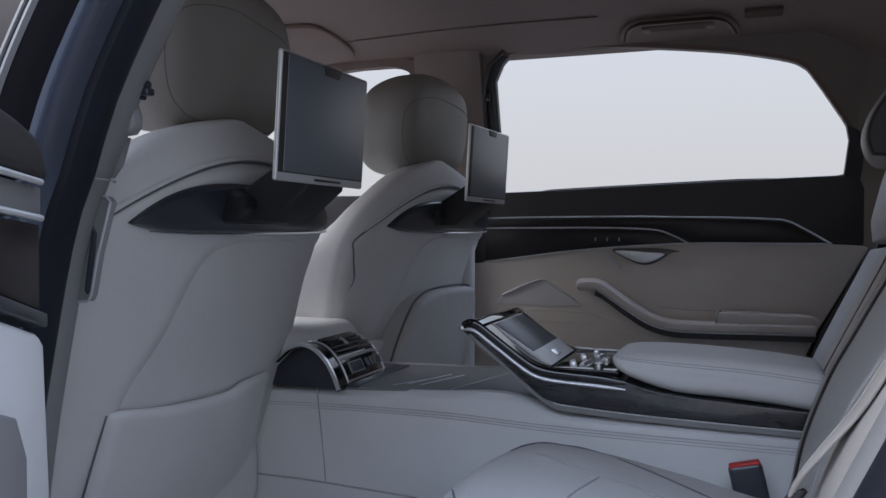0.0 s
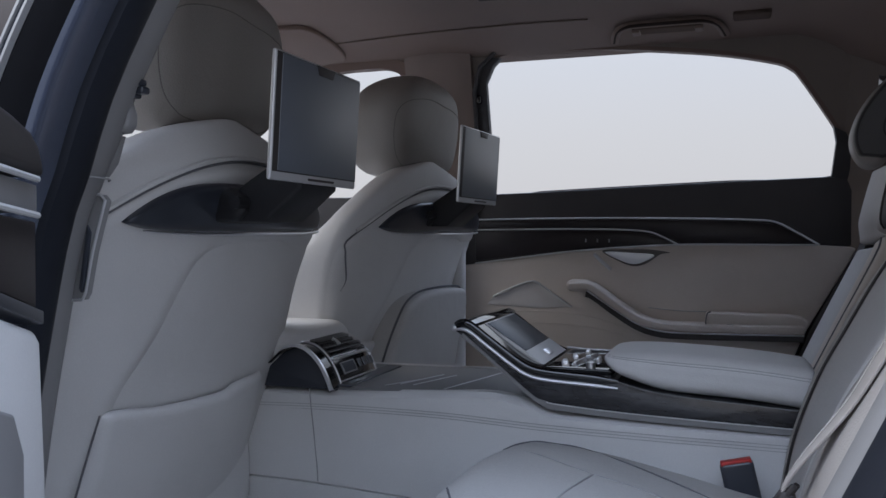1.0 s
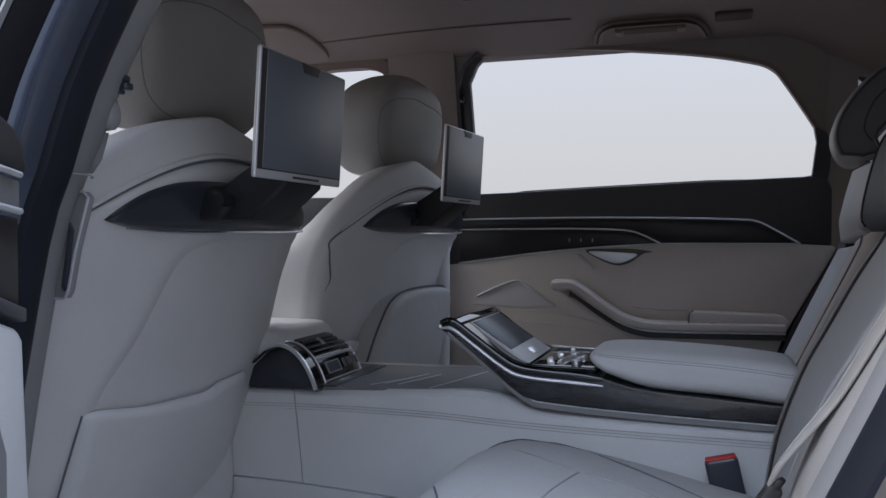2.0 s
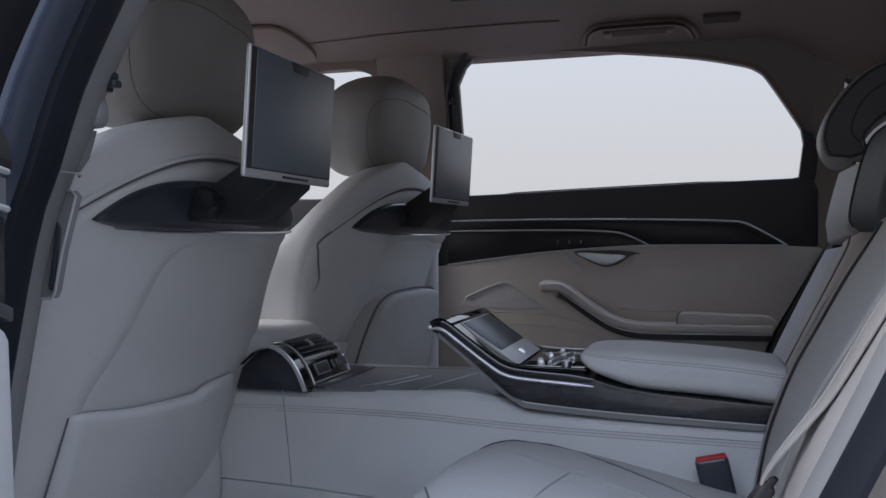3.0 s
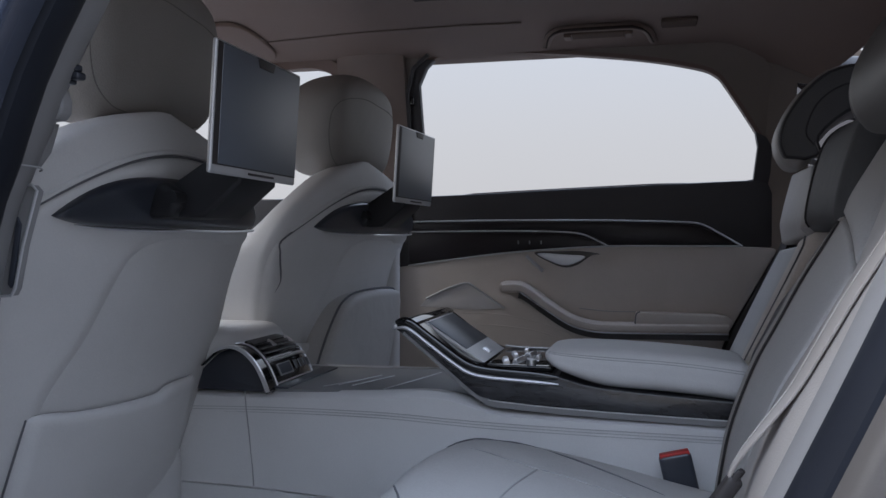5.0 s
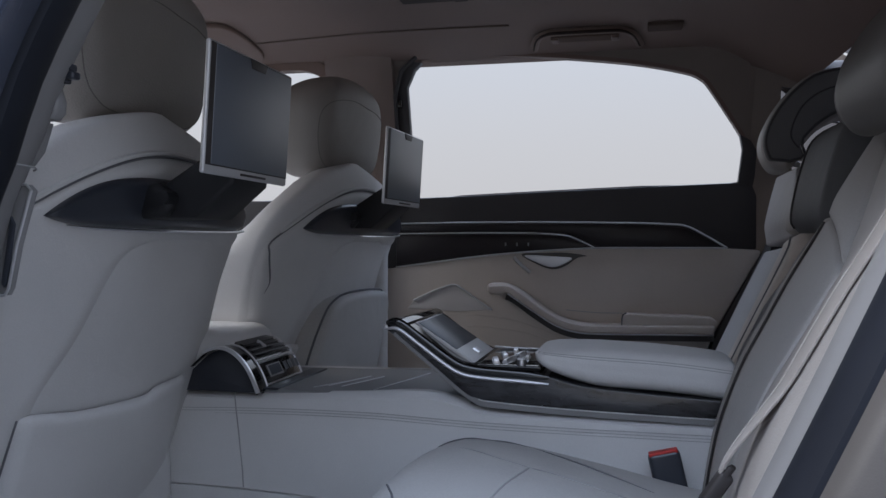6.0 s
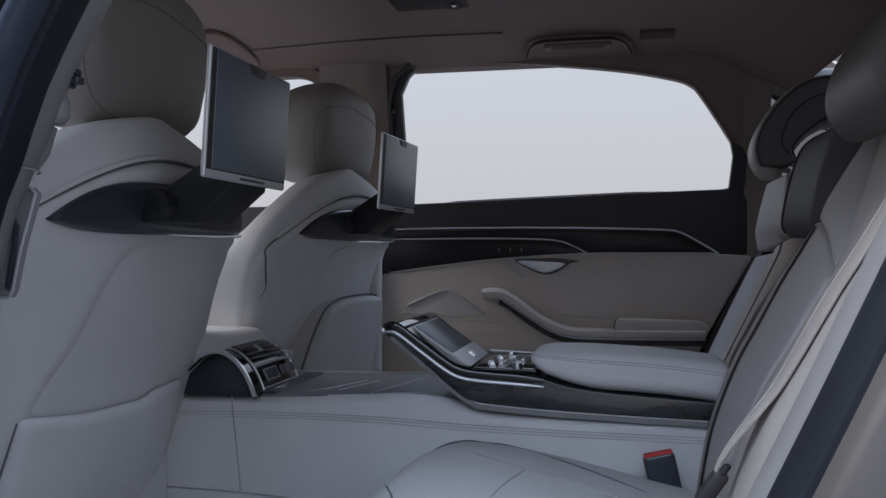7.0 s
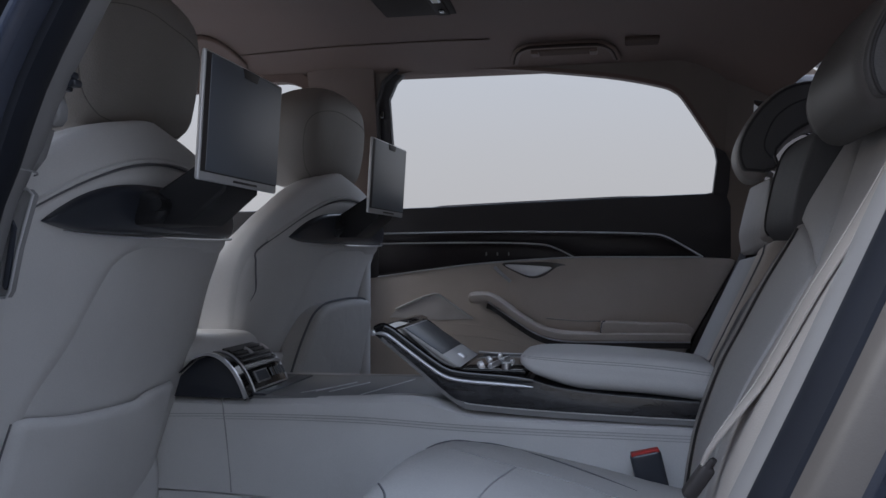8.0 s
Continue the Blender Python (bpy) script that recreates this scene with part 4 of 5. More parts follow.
SCREEN_TURN = Matrix.Translation((-0.622, 0.380, 0)) @ Matrix.Rotation(radians(-3.2), 4, "Z") @ Matrix.Translation((0.622, 0.385, 0))
for thing_ob, at in ((seat, (-1.1, SY, 0.22)), (mount, (-0.74, SY, 0.85)), (tablet, (-0.645, SY - 0.008, 0.89))):
    pivot = (SEAT_TURN if thing_ob is seat else SCREEN_TURN)
    twin = copy_thing(thing_ob, pivot @ Matrix.Translation(at))
    for child in twin.children:
        if child.name.startswith("headrest"):
            child.location.z -= 0.014
    twin["label"] = {"car_seat": "pale leather front passenger seat seen from behind with dark trim", "tablet_mount": "black tilting tablet mount on the passenger seat", "tablet": "silver-framed tablet screen reflecting the bright window"}[thing_ob.name.split(".")[0]]

far_front_seat = [o for o in scene.objects if o.name.startswith("car_seat") and o.parent is None][1]
flank_panel = part("outer_shell", box((-0.80, 0.662, 0.565), (0.055, 0.022, 0.245), 0.020, 4, 4), LEATHER)
flank_panel.parent, flank_panel.matrix_parent_inverse = far_front_seat, far_front_seat.matrix_basis.inverted()
rest = thing("footrest", (-0.76, 0.40, 0.55), "pale leather folded footrest on the passenger seat back", "footrest")
REST = [tuple(p) for p in spline([Vector(p) for p in [(0.215, 0.36), (0.255, 0.54), (0.305, 0.64), (0.350, 0.676), (0.43, 0.690), (0.60, 0.689), (0.655, 0.672), (0.672, 0.60), (0.665, 0.36)]], 4)]
part("pad", prism(REST, lambda a, b, d: (-0.738 + 0.16 * (b - 0.65) - 0.07 * (0.67 - a) + d, a, b), -0.07, 0.0, 0.016, 4), LEATHER_C, rest)
part("gap", sweep([(-0.743 + 0.16 * (b - 0.65) - 0.07 * (0.67 - a) - 0.014, a, b + 0.004) for a, b in REST[2:30]], ring(0.0026, 6), (1, 0, 0)), STITCH, rest, "dark gap above the pad")

tagged(part("armrest_lid", box((-1.0, YC, 0.605), (0.178, 0.13, 0.045), 0.04, 5, 4), LEATHER), "pale leather armrest between the front seats", "armrest")
tagged(part("front_console", box((-1.25, YC, 0.385), (0.42, 0.115, 0.160), 0.02), DARK), "dark console between the front seats", "console")

# ---- centre console ----
tunnel = thing("tunnel_console", (-0.4, YC, 0.22), "pale leather centre tunnel with dark top plate", "centre console")


def flank(x, z):
    return table(x, [(-0.95, -0.092), (-0.77, -0.098), (-0.35, -0.150), (0.05, -0.155)]) - 0.012 * step(0.55, 0.42, z)


def tunnel_side(s, t):
    x = lerp(-1.02, 0.06, s)
    top = table(x, [(-0.93, 0.545), (-0.76, 0.548), (-0.55, 0.562), (-0.45, 0.571), (-0.40, 0.566), (-0.365, 0.556), (-0.33, 0.549), (0.06, 0.545)])
    z = lerp(0.388, top, t)
    e = max(0.0, (t - 0.93) / 0.07)
    return x, flank(x, z) + 0.012 * e * e, z


part("side_panel", slab(tunnel_side, 40, 20, (0, 0.02, 0)), LEATHER, tunnel, "pale stitched leather side panel")
part("plinth", slab(lambda s, t: (lerp(-0.93, 0.06, s), flank(lerp(-0.93, 0.06, s), 0.3) - 0.004, lerp(0.22, 0.386, t)), 20, 4, (0, 0.02, 0)), LEATHER, tunnel, "lower leather panel")
part("core", box((-0.43, YC + 0.012, 0.38), (0.46, 0.100, 0.16), 0.01), DARK, tunnel, "dark inner body")
part("side_panel", slab(lambda s, t: (lerp(-0.93, 0.06, s), 2 * YC - flank(lerp(-0.93, 0.06, s), 0.5), lerp(0.22, 0.55, t)), 20, 4, (0, -0.02, 0)), LEATHER, tunnel)
for k in range(3):
    part("seam", sweep([(x, flank(x, 0.52) - 0.0004, table(x, [(-0.93, 0.517), (-0.54, 0.532), (-0.36, 0.530), (0.0, 0.528)]) - 0.0045 * k) for x in [lerp(-0.93, 0.03, i / 40) for i in range(41)]], ring(0.0005, 6), (0, 0, 1)), SEAM, tunnel, "stitched seam")
part("seam", sweep([(x, flank(x, z) - 0.0005, z) for x, z in [(-0.792, 0.553), (-0.788, 0.52), (-0.778, 0.47), (-0.770, 0.42), (-0.768, 0.39)]], ring(0.0011, 6), (1, 0, 0)), SEAM, tunnel, "panel joint")
part("top_plate", prism([(-0.93, -0.080), (-0.70, -0.092), (-0.45, -0.128), (-0.34, -0.14), (-0.34, 0.195), (-0.45, 0.188), (-0.93, 0.15)], lambda a, b, d: (a, b, 0.549 + d), 0.0, 0.008, 0.002), SATIN, tunnel, "dark satin top plate")
for a, b in (((-0.64, -0.04), (-0.60, 0.08)), ((-0.615, -0.04), (-0.575, 0.08)), ((-0.55, -0.06), (-0.50, 0.14)), ((-0.66, -0.06), (-0.62, 0.02))):
    part("bright_line", sweep([(a[0], a[1], 0.5575), (b[0], b[1], 0.5575)], ring(0.0012, 6, 0.0009), (0, 0, 1)), SILVER, tunnel)
part("plate_rim", sweep(spline([(-0.93, 0.152, 0.558), (-0.70, 0.165, 0.558), (-0.45, 0.19, 0.558), (-0.36, 0.197, 0.558)], 5), ring(0.0025, 6), (0, 0, 1)), SILVER, tunnel)

# rear air vent unit
vent = thing("rear_air_vent", (-0.78, YC, 0.555), "dark rear air vent unit with bright chrome frame", "air vent")
HOOD = [(-0.905, 0.566), (-0.880, 0.580), (-0.856, 0.602), (-0.834, 0.620), (-0.808, 0.628), (-0.785, 0.623), (-0.763, 0.605), (-0.748, 0.582), (-0.736, 0.554)]
hood = [(p.x, p.y) for p in spline([Vector(p) for p in HOOD], 6)]
V0, V1 = -0.122, 0.098


def face(k, y, d=0.0):
    """A point on the arched vent cover: k from 0 behind its top to 1 at its foot; its far end is drawn in and lower."""
    i = k * (len(hood) - 1)
    j = min(int(i), len(hood) - 2)
    f = i - j
    a, b = lerp(hood[j][0], hood[j + 1][0], f), lerp(hood[j][1], hood[j + 1][1], f)
    tx, tz = hood[j + 1][0] - hood[j][0], hood[j + 1][1] - hood[j][1]
    g = math.hypot(tx, tz)
    e = max(0.0, (y - 0.03) / (V1 - 0.03))
    return a + d * -tz / g - 0.010 * e * e, y, b + d * tx / g - 0.010 * e ** 3


part("body", prism([(a - 0.003, b - 0.005) for a, b in hood] + [(-0.74, 0.5505), (-0.93, 0.5505), (-0.93, 0.560)], lambda a, b, d: (a, d, b), V0 + 0.022, V1 - 0.02, 0.003), DARK, vent, "dark vent housing")
part("hood", slab(lambda s, t: face(lerp(0.22, 1.0, t), lerp(V0 + 0.004, V1, s)), 16, 40, (-0.004, 0, -0.004)), GLOSS, vent, "arched glossy black hood", 60)
for y, m in ((V0, CHROME), (V1, SILVER)):
    part("chrome_arch", sweep([face(lerp(0.36, 1.0, i / 30), y, 0.001) for i in range(31)], [(-0.0030, -0.004), (0.0030, -0.004), (0.0034, 0.001), (0.0, 0.0030), (-0.0034, 0.001)], (0, 1, 0), taper=lambda t: 0.6 + 0.4 * min(1, 3 * t)), m, vent, "bright chrome arch")
part("inner_arch", sweep([face(lerp(0.46, 0.97, i / 24), V0 + 0.040, 0.0015) for i in range(25)], ring(0.0020, 8), (0, 1, 0)), CHROME, vent, "slim chrome edge of the vent mouth")
part("inner_arch", sweep([face(lerp(0.50, 0.97, i / 24), V1 - 0.006, 0.0015) for i in range(25)], ring(0.0016, 8), (0, 1, 0)), CHROME, vent, "slim chrome edge of the vent mouth")
LOUVRE = material("louvre_gloss", (0.075, 0.082, 0.098), 0.18, vary=0.08, spec=0.8)
M0, M1 = V0 + 0.048, V1 - 0.012
part("mouth", slab(lambda s, t: face(lerp(0.50, 0.755, t), lerp(M0, M1, s), 0.0012), 8, 10, (-0.004, 0, -0.003)), BLACK, vent, "black vent mouth")
for k in (0.53, 0.585, 0.64, 0.69, 0.735):
    part("louvre", sweep([face(k, lerp(M0 + 0.003, M1 - 0.003, i / 6), 0.0022) for i in range(7)], [(-0.003, -0.0016), (0.003, -0.0010), (0.003, 0.0012), (-0.003, 0.0016)], (0.6, 0, 0.8)), GLOSS, vent)
    part("louvre_edge", sweep([face(k - 0.012, lerp(M0 + 0.004, M1 - 0.004, i / 6), 0.0034) for i in range(7)], ring(0.0007, 6), (0, 0, 1)), SATIN, vent)
for y in (YC - 0.045, YC + 0.03):
    part("louvre_tab", sweep([face(k, y, 0.0042) for k in (0.60, 0.64, 0.68)], ring(0.0034, 6, 0.0026), (0, 1, 0)), SILVER, vent)
for k, r in ((0.485, 0.0014), (0.785, 0.0036), (0.958, 0.0018)):
    part("chrome_bar", sweep([face(k, lerp(V0 + 0.040, V1 - 0.006, i / 8), 0.002) for i in range(9)], ring(r, 8), (0, 0, 1)), CHROME, vent)
part("climate_panel", slab(lambda s, t: face(lerp(0.80, 0.95, t), lerp(V0 + 0.042, V1 - 0.010, s), 0.0018), 8, 6, (-0.004, 0, -0.002)), GLOSS, vent, "glossy black climate panel")
part("climate_display", slab(lambda s, t: face(lerp(0.83, 0.92, t), lerp(YC - 0.090, YC - 0.035, s), 0.0035), 6, 4, (-0.003, 0, -0.002)), SATIN, vent, "small grey-rimmed display")
part("climate_glass", slab(lambda s, t: face(lerp(0.84, 0.91, t), lerp(YC - 0.085, YC - 0.040, s), 0.0042), 6, 4, (-0.003, 0, -0.002)), LOUVRE, vent, "dark display glass")
for y in (YC - 0.015, YC + 0.005, YC + 0.025, YC + 0.045):
    part("button", sweep([face(0.84, y, 0.0028), face(0.905, y, 0.0028)], ring(0.008, 8, 0.0008), (0, 0, 1)), DARK, vent)
part("foot_lip", box((-0.728, YC - 0.006, 0.5575), (0.016, 0.118, 0.002), 0.0015), DARK, vent)

# rear armrest console
console = thing("rear_console", (-0.2, YC, 0.545), "dark wood rear armrest console with bright edges", "armrest console")
C0, C1, NOSE_END = -0.152, 0.212, 0.116
TOP = [(-0.512, 0.674), (-0.500, 0.681), (-0.478, 0.676), (-0.445, 0.653), (-0.405, 0.625), (-0.375, 0.612), (-0.34, 0.609), (-0.27, 0.608), (-0.245, 0.603), (-0.21, 0.594), (-0.16, 0.588), (-0.08, 0.583), (0.06, 0.575)]
BOT = [(0.06, 0.543), (-0.20, 0.549), (-0.335, 0.556), (-0.362, 0.561), (-0.385, 0.573), (-0.44, 0.618), (-0.495, 0.662)]
top = [(p.x, p.y) for p in spline([Vector(p) for p in TOP], 4)]
bot = [(p.x, p.y) for p in spline([Vector(p) for p in BOT], 4)]
part("body", prism(top + bot, lambda a, b, d: (a, d, b), C0, NOSE_END, 0.004), WOOD, console, "dark wood console body")
SPLIT = -0.262
split_z = (table(SPLIT, sorted(top)), table(SPLIT, sorted(bot)))
part("far_body", prism([(SPLIT, split_z[0])] + [p for p in top if p[0] > SPLIT + 0.004] + [p for p in bot if p[0] > SPLIT + 0.004] + [(SPLIT, split_z[1])], lambda a, b, d: (a, d, b), NOSE_END + 0.0005, C1, 0.003), WOOD, console, "dark wood far side")
part("chrome_edge", sweep([(a, C0 - 0.001, b + 0.003) for a, b in bot], [(0.0046, -0.002), (0.0046, 0.0014), (-0.0030, 0.0030), (-0.0046, 0.0016), (-0.0050, -0.002)], (0, 1, 0), taper=lambda t: 1.0 - 0.45 * step(0.45, 0.62, t)), PLASTIC, console, "satin grey lower edge strip")
part("bright_line", sweep([(a, C0 - 0.003, b + 0.0075) for a, b in bot if a > -0.36], ring(0.0010, 6), (0, 1, 0)), TRIM, console, "thin bright line above the strip")
edge_line = spline([(-0.508, C0, 0.672), (-0.487, C0, 0.672), (-0.455, C0, 0.650), (-0.41, C0, 0.618), (-0.385, C0, 0.605), (-0.355, C0, 0.600), (-0.30, C0, 0.597), (-0.250, C0, 0.594)], 5)
fade = lambda t: min(1, 0.35 + 6 * t) if t < 0.9 else 1 - 6 * (t - 0.9)
part("chrome_edge", sweep([p + Vector((0, -0.002, 0)) for p in edge_line], ring(0.0030, 8), (0, 1, 0), taper=fade), SILVER, console, "bright upper edge strip")
part("black_rim", sweep([Vector((p.x, C0 + 0.001, p.z + 0.009)) for p in edge_line], ring(0.008, 8, 0.004), (0, 1, 0), taper=fade), GLOSS, console, "glossy black rim")
part("nose", rod((-0.507, C0 + 0.004, 0.674), (-0.507, NOSE_END - 0.002, 0.674), 0.0050, 14), GLOSS, console, "glossy black rounded nose")
part("nose_tip", box((-0.509, C0 + 0.006, 0.674), (0.005, 0.008, 0.005), 0.004, 3, 1), CHROME, console, "bright chrome tip")
DECK = [(-0.502, 0.6825), (-0.478, 0.6780), (-0.445, 0.6550), (-0.405, 0.6270), (-0.375, 0.6140), (-0.34, 0.611), (-0.25, 0.606)]
part("deck", slab(lambda s, t: (lerp(-0.502, -0.25, t), lerp(C0 + 0.006, NOSE_END - 0.004, s), table(lerp(-0.502, -0.25, t), DECK)), 4, 48, (0, 0, -0.004)), GLOSS, console, "glossy black top deck")
part("nose_cap", prism([(-0.506, 0.679), (-0.499, 0.6855), (-0.487, 0.686), (-0.476, 0.6815), (-0.4755, 0.676), (-0.50, 0.672)], lambda a, b, d: (a, d, b), C0 + 0.003, NOSE_END - 0.003, 0.002, 3), GLOSS, console, "glossy black nose cap")
TS = Matrix.Translation((-0.432, YC - 0.030, 0.6480)) @ Euler((0, radians(33.0), 0)).to_matrix().to_4x4()
remote = thing("touch_remote", (-0.432, YC + 0.005, 0.6585), "small silver-framed touch screen in the console", "touch screen")
part("frame", turn(box((0.010, 0, -0.0008), (0.062, 0.094, 0.0032), 0.002, 2, 1), TS), TRIM, remote, "silver frame")
part("display", turn(box((-0.010, 0.0, 0.0020), (0.039, 0.0895, 0.0012), 0.001, 1, 1), TS), material("touch_glass", (0.036, 0.046, 0.066), 0.30, vary=0.03, spec=0.22), remote, "dark touch display")
part("home_button", turn(box((0.050, 0.0, 0.0028), (0.007, 0.018, 0.0016), 0.0015, 1, 1), TS), CHROME, remote)
part("switch_plate", box((-0.315, -0.02, 0.6125), (0.052, 0.105, 0.004), 0.003), GLOSS, console, "black switch plate")
part("switch_well", box((-0.315, -0.02, 0.6150), (0.045, 0.098, 0.0012), 0.001), GLOSS, console, "glossy black switch panel")
for x, y, lx, ly, turned in ((-0.342, -0.085, 0.006, 0.024, 12), (-0.322, -0.070, 0.005, 0.030, -6), (-0.300, -0.092, 0.005, 0.014, 6), (-0.338, -0.015, 0.005, 0.022, 14), (-0.312, 0.000, 0.006, 0.018, -10), (-0.296, -0.035, 0.004, 0.012, 0), (-0.328, 0.050, 0.005, 0.016, 8)):
    part("switch", turn(prism([(-lx, 0.0), (-0.6 * lx, 0.0050), (0.5 * lx, 0.0062), (lx, 0.0)], lambda a, b, d: (a, d, b), -ly, ly, 0.0012, 2), pose(x, y, 0.6160, 0, 0, turned)), CHROME, console, "chrome rocker switch")
part("bright_rim", sweep([(-0.372, 0.086, 0.6195), (-0.34, 0.0865, 0.6175), (-0.262, 0.087, 0.6165)], ring(0.0022, 8), (0, 0, 1)), SILVER, console, "bright rim behind the switches")
part("switch_knob", sweep([(-0.296, -0.118, 0.616), (-0.296, -0.118, 0.626)], ring(0.0075, 14), (0, 1, 0)), CHROME, console, "chrome rotary knob")

LID = (-0.117, -0.052, 0.6165)
LID_H = (0.150, 0.0985, 0.0285)


def pad(a, b, c, p):
    """The lid: a flat cushion, its front end upswept from below like a boat's bow."""
    q = p.copy()
    f = max(0.0, (-a - 0.30) / 0.70)
    q.z += 0.002 * (1 - b * b) * max(0, c) - 0.005 * max(0.0, b) * max(0, c) - 0.008 * max(0, a) ** 2 - 0.006 * a + (0.026 * f ** 1.8) * (1 - c) / 2 - 0.006 * f * f * max(0.0, c)
    q.x -= 0.006 * (1 - c * c)
    return q


armrest = tagged(part("armrest_lid", box(LID, LID_H, 0.022, 7, 12, pad), LEATHER, smooth=60), "pale leather padded lid of the rear armrest", "armrest")


def on_lid(x, dz):
    """A point on the near side of the lid."""
    h, r = Vector(LID_H), 0.022
    k = max(0.0, abs(dz) - (h.z - r))
    p = Vector((x - LID[0], -(h.y - r + math.sqrt(max(0.0, r * r - k * k))), dz))
    e = max(0.0, abs(p.x) - (h.x - r))
    p.y = -(h.y - r + math.sqrt(max(0.0, r * r - k * k - e * e)))
    q = pad(p.x / h.x, p.y / h.y, p.z / h.z, p)
    return q + Vector(LID) + Vector((0, -0.0002, 0))


for dz in (0.0175, 0.0140):
    part("seam", sweep([on_lid(lerp(-0.262, 0.02, i / 30), dz) for i in range(31)], ring(0.0006, 6), (0, 0, 1)), SEAM, armrest, "stitched seam")

for ob in (console, remote, armrest):
    ob.location.x += 0.007

# ---- rear seats ----
LEAN_LINE = [(0.36, -0.035), (0.46, -0.020), (0.505, -0.013), (0.55, -0.004), (0.60, 0.012), (0.65, 0.032), (0.69, 0.053), (0.76, 0.090), (0.813, 0.122), (0.88, 0.160), (0.95, 0.195), (1.05, 0.240)]
FAR_LINE = [(0.36, 0.010), (0.50, 0.045), (0.56, 0.068), (0.66, 0.113), (0.736, 0.148), (0.81, 0.180), (0.90, 0.212), (1.02, 0.245)]


def spread(s):
    """Closer steps towards both ends."""
    return lerp(s, (1 - math.cos(math.pi * s)) / 2, 0.75)


def patch(left, right, face, nu=30, nv=26, r=0.010, drop=0.011, back=0.07, puff=0.0):
    """An upholstered panel between two edge lines (y, z) listed from the bottom up, rolled back along its rim; face(y, z) gives x."""
    a, b = spline([Vector((*p, 0)) for p in left], 8), spline([Vector((*p, 0)) for p in right], 8)
    def along(line, t):
        i = t * (len(line) - 1)
        j = min(int(i), len(line) - 2)
        return line[j].lerp(line[j + 1], i - j)
    def fn(s, t):
        s, t = spread(s), spread(t)
        p, q = along(a, t), along(b, t)
        c = p.lerp(q, s)
        w, h = (q - p).length, (a[-1] - a[0]).length
        e = min(min(s, 1 - s) * w, min(t, 1 - t) * h)
        k = max(0.0, 1 - e / r)
        return face(c.x, c.y) + drop * k * k - puff * math.sin(math.pi * s) * math.sin(math.pi * t), c.x, c.y
    return slab(fn, nu, nv, (back, 0, 0))


def near_face(y, z):
    """The front of the backrest beside the open door; its outer bolster stands forward."""
    u = -0.165 - y
    return table(z, LEAN_LINE) - 0.020 * step(0.27, 0.43, u) + 0.008 * step(0.455, 0.50, u) + 0.006 * math.sin(math.pi * min(1.0, max(0.0, u / 0.26))) + 0.001 * max(0.0, 1 - u / 0.04)


near_seat = thing("car_seat", (0.0, -0.413, 0.22), "pale leather rear seat beside the open door", "car seat", "rear seats")
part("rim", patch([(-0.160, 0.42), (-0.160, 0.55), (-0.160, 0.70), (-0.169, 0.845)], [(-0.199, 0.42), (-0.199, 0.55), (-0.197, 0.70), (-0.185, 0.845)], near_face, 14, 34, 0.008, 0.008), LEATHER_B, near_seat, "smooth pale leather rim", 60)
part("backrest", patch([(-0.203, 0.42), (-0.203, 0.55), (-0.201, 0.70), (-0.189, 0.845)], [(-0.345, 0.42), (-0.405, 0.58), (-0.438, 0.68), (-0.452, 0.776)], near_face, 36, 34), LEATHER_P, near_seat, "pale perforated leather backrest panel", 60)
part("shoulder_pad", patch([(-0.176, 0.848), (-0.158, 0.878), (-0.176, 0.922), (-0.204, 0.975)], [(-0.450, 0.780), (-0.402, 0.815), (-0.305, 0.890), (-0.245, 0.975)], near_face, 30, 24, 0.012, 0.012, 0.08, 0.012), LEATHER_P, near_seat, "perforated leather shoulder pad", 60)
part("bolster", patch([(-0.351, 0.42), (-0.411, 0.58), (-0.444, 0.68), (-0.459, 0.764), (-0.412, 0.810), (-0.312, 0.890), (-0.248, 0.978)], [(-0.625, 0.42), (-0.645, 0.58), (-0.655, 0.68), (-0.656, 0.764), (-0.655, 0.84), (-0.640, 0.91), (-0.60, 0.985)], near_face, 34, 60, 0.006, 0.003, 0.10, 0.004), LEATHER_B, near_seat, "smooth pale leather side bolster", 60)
piping_y = lambda z: table(z, [(0.42, -0.201), (0.55, -0.201), (0.70, -0.199), (0.845, -0.187)])
part("piping", sweep([(near_face(piping_y(z), z) - 0.0005, piping_y(z), z) for z in [lerp(0.43, 0.838, i / 24) for i in range(25)]], ring(0.0019, 8), (0, 1, 0)), BLACK, near_seat, "dark piping")
part("inner_side", slab(lambda s, t: (table(lerp(0.40, 0.845, t), LEAN_LINE) + lerp(0.012, 0.15, s), -0.158, lerp(0.40, 0.845, t)), 6, 24, (0, -0.05, 0)), LEATHER, near_seat, "smooth leather side of the backrest")


def cushion(x0, x1, y0, y1, top):
    """A seat cushion, higher and rounded at its front, dipping towards the backrest."""
    sg = 1 if y1 > y0 else -1
    def fn(a, b, c, p):
        q = p.copy()
        if c > 0:
            q.z += 0.012 * (1 - b * b) - 0.050 * step(-0.35, 0.95, a) + 0.012 * step(0.0, -0.75, a)
            q.z -= 0.010 * step(-0.80, -1.0, a)
        if sg * b < 0:
            q.x += 0.045 * b * b * step(0.0, -1.0, a)
        return q
    return box(((x0 + x1) / 2, (y0 + y1) / 2, top - 0.088), ((x1 - x0) / 2, abs(y1 - y0) / 2, 0.088), 0.060, 8, 10, fn)


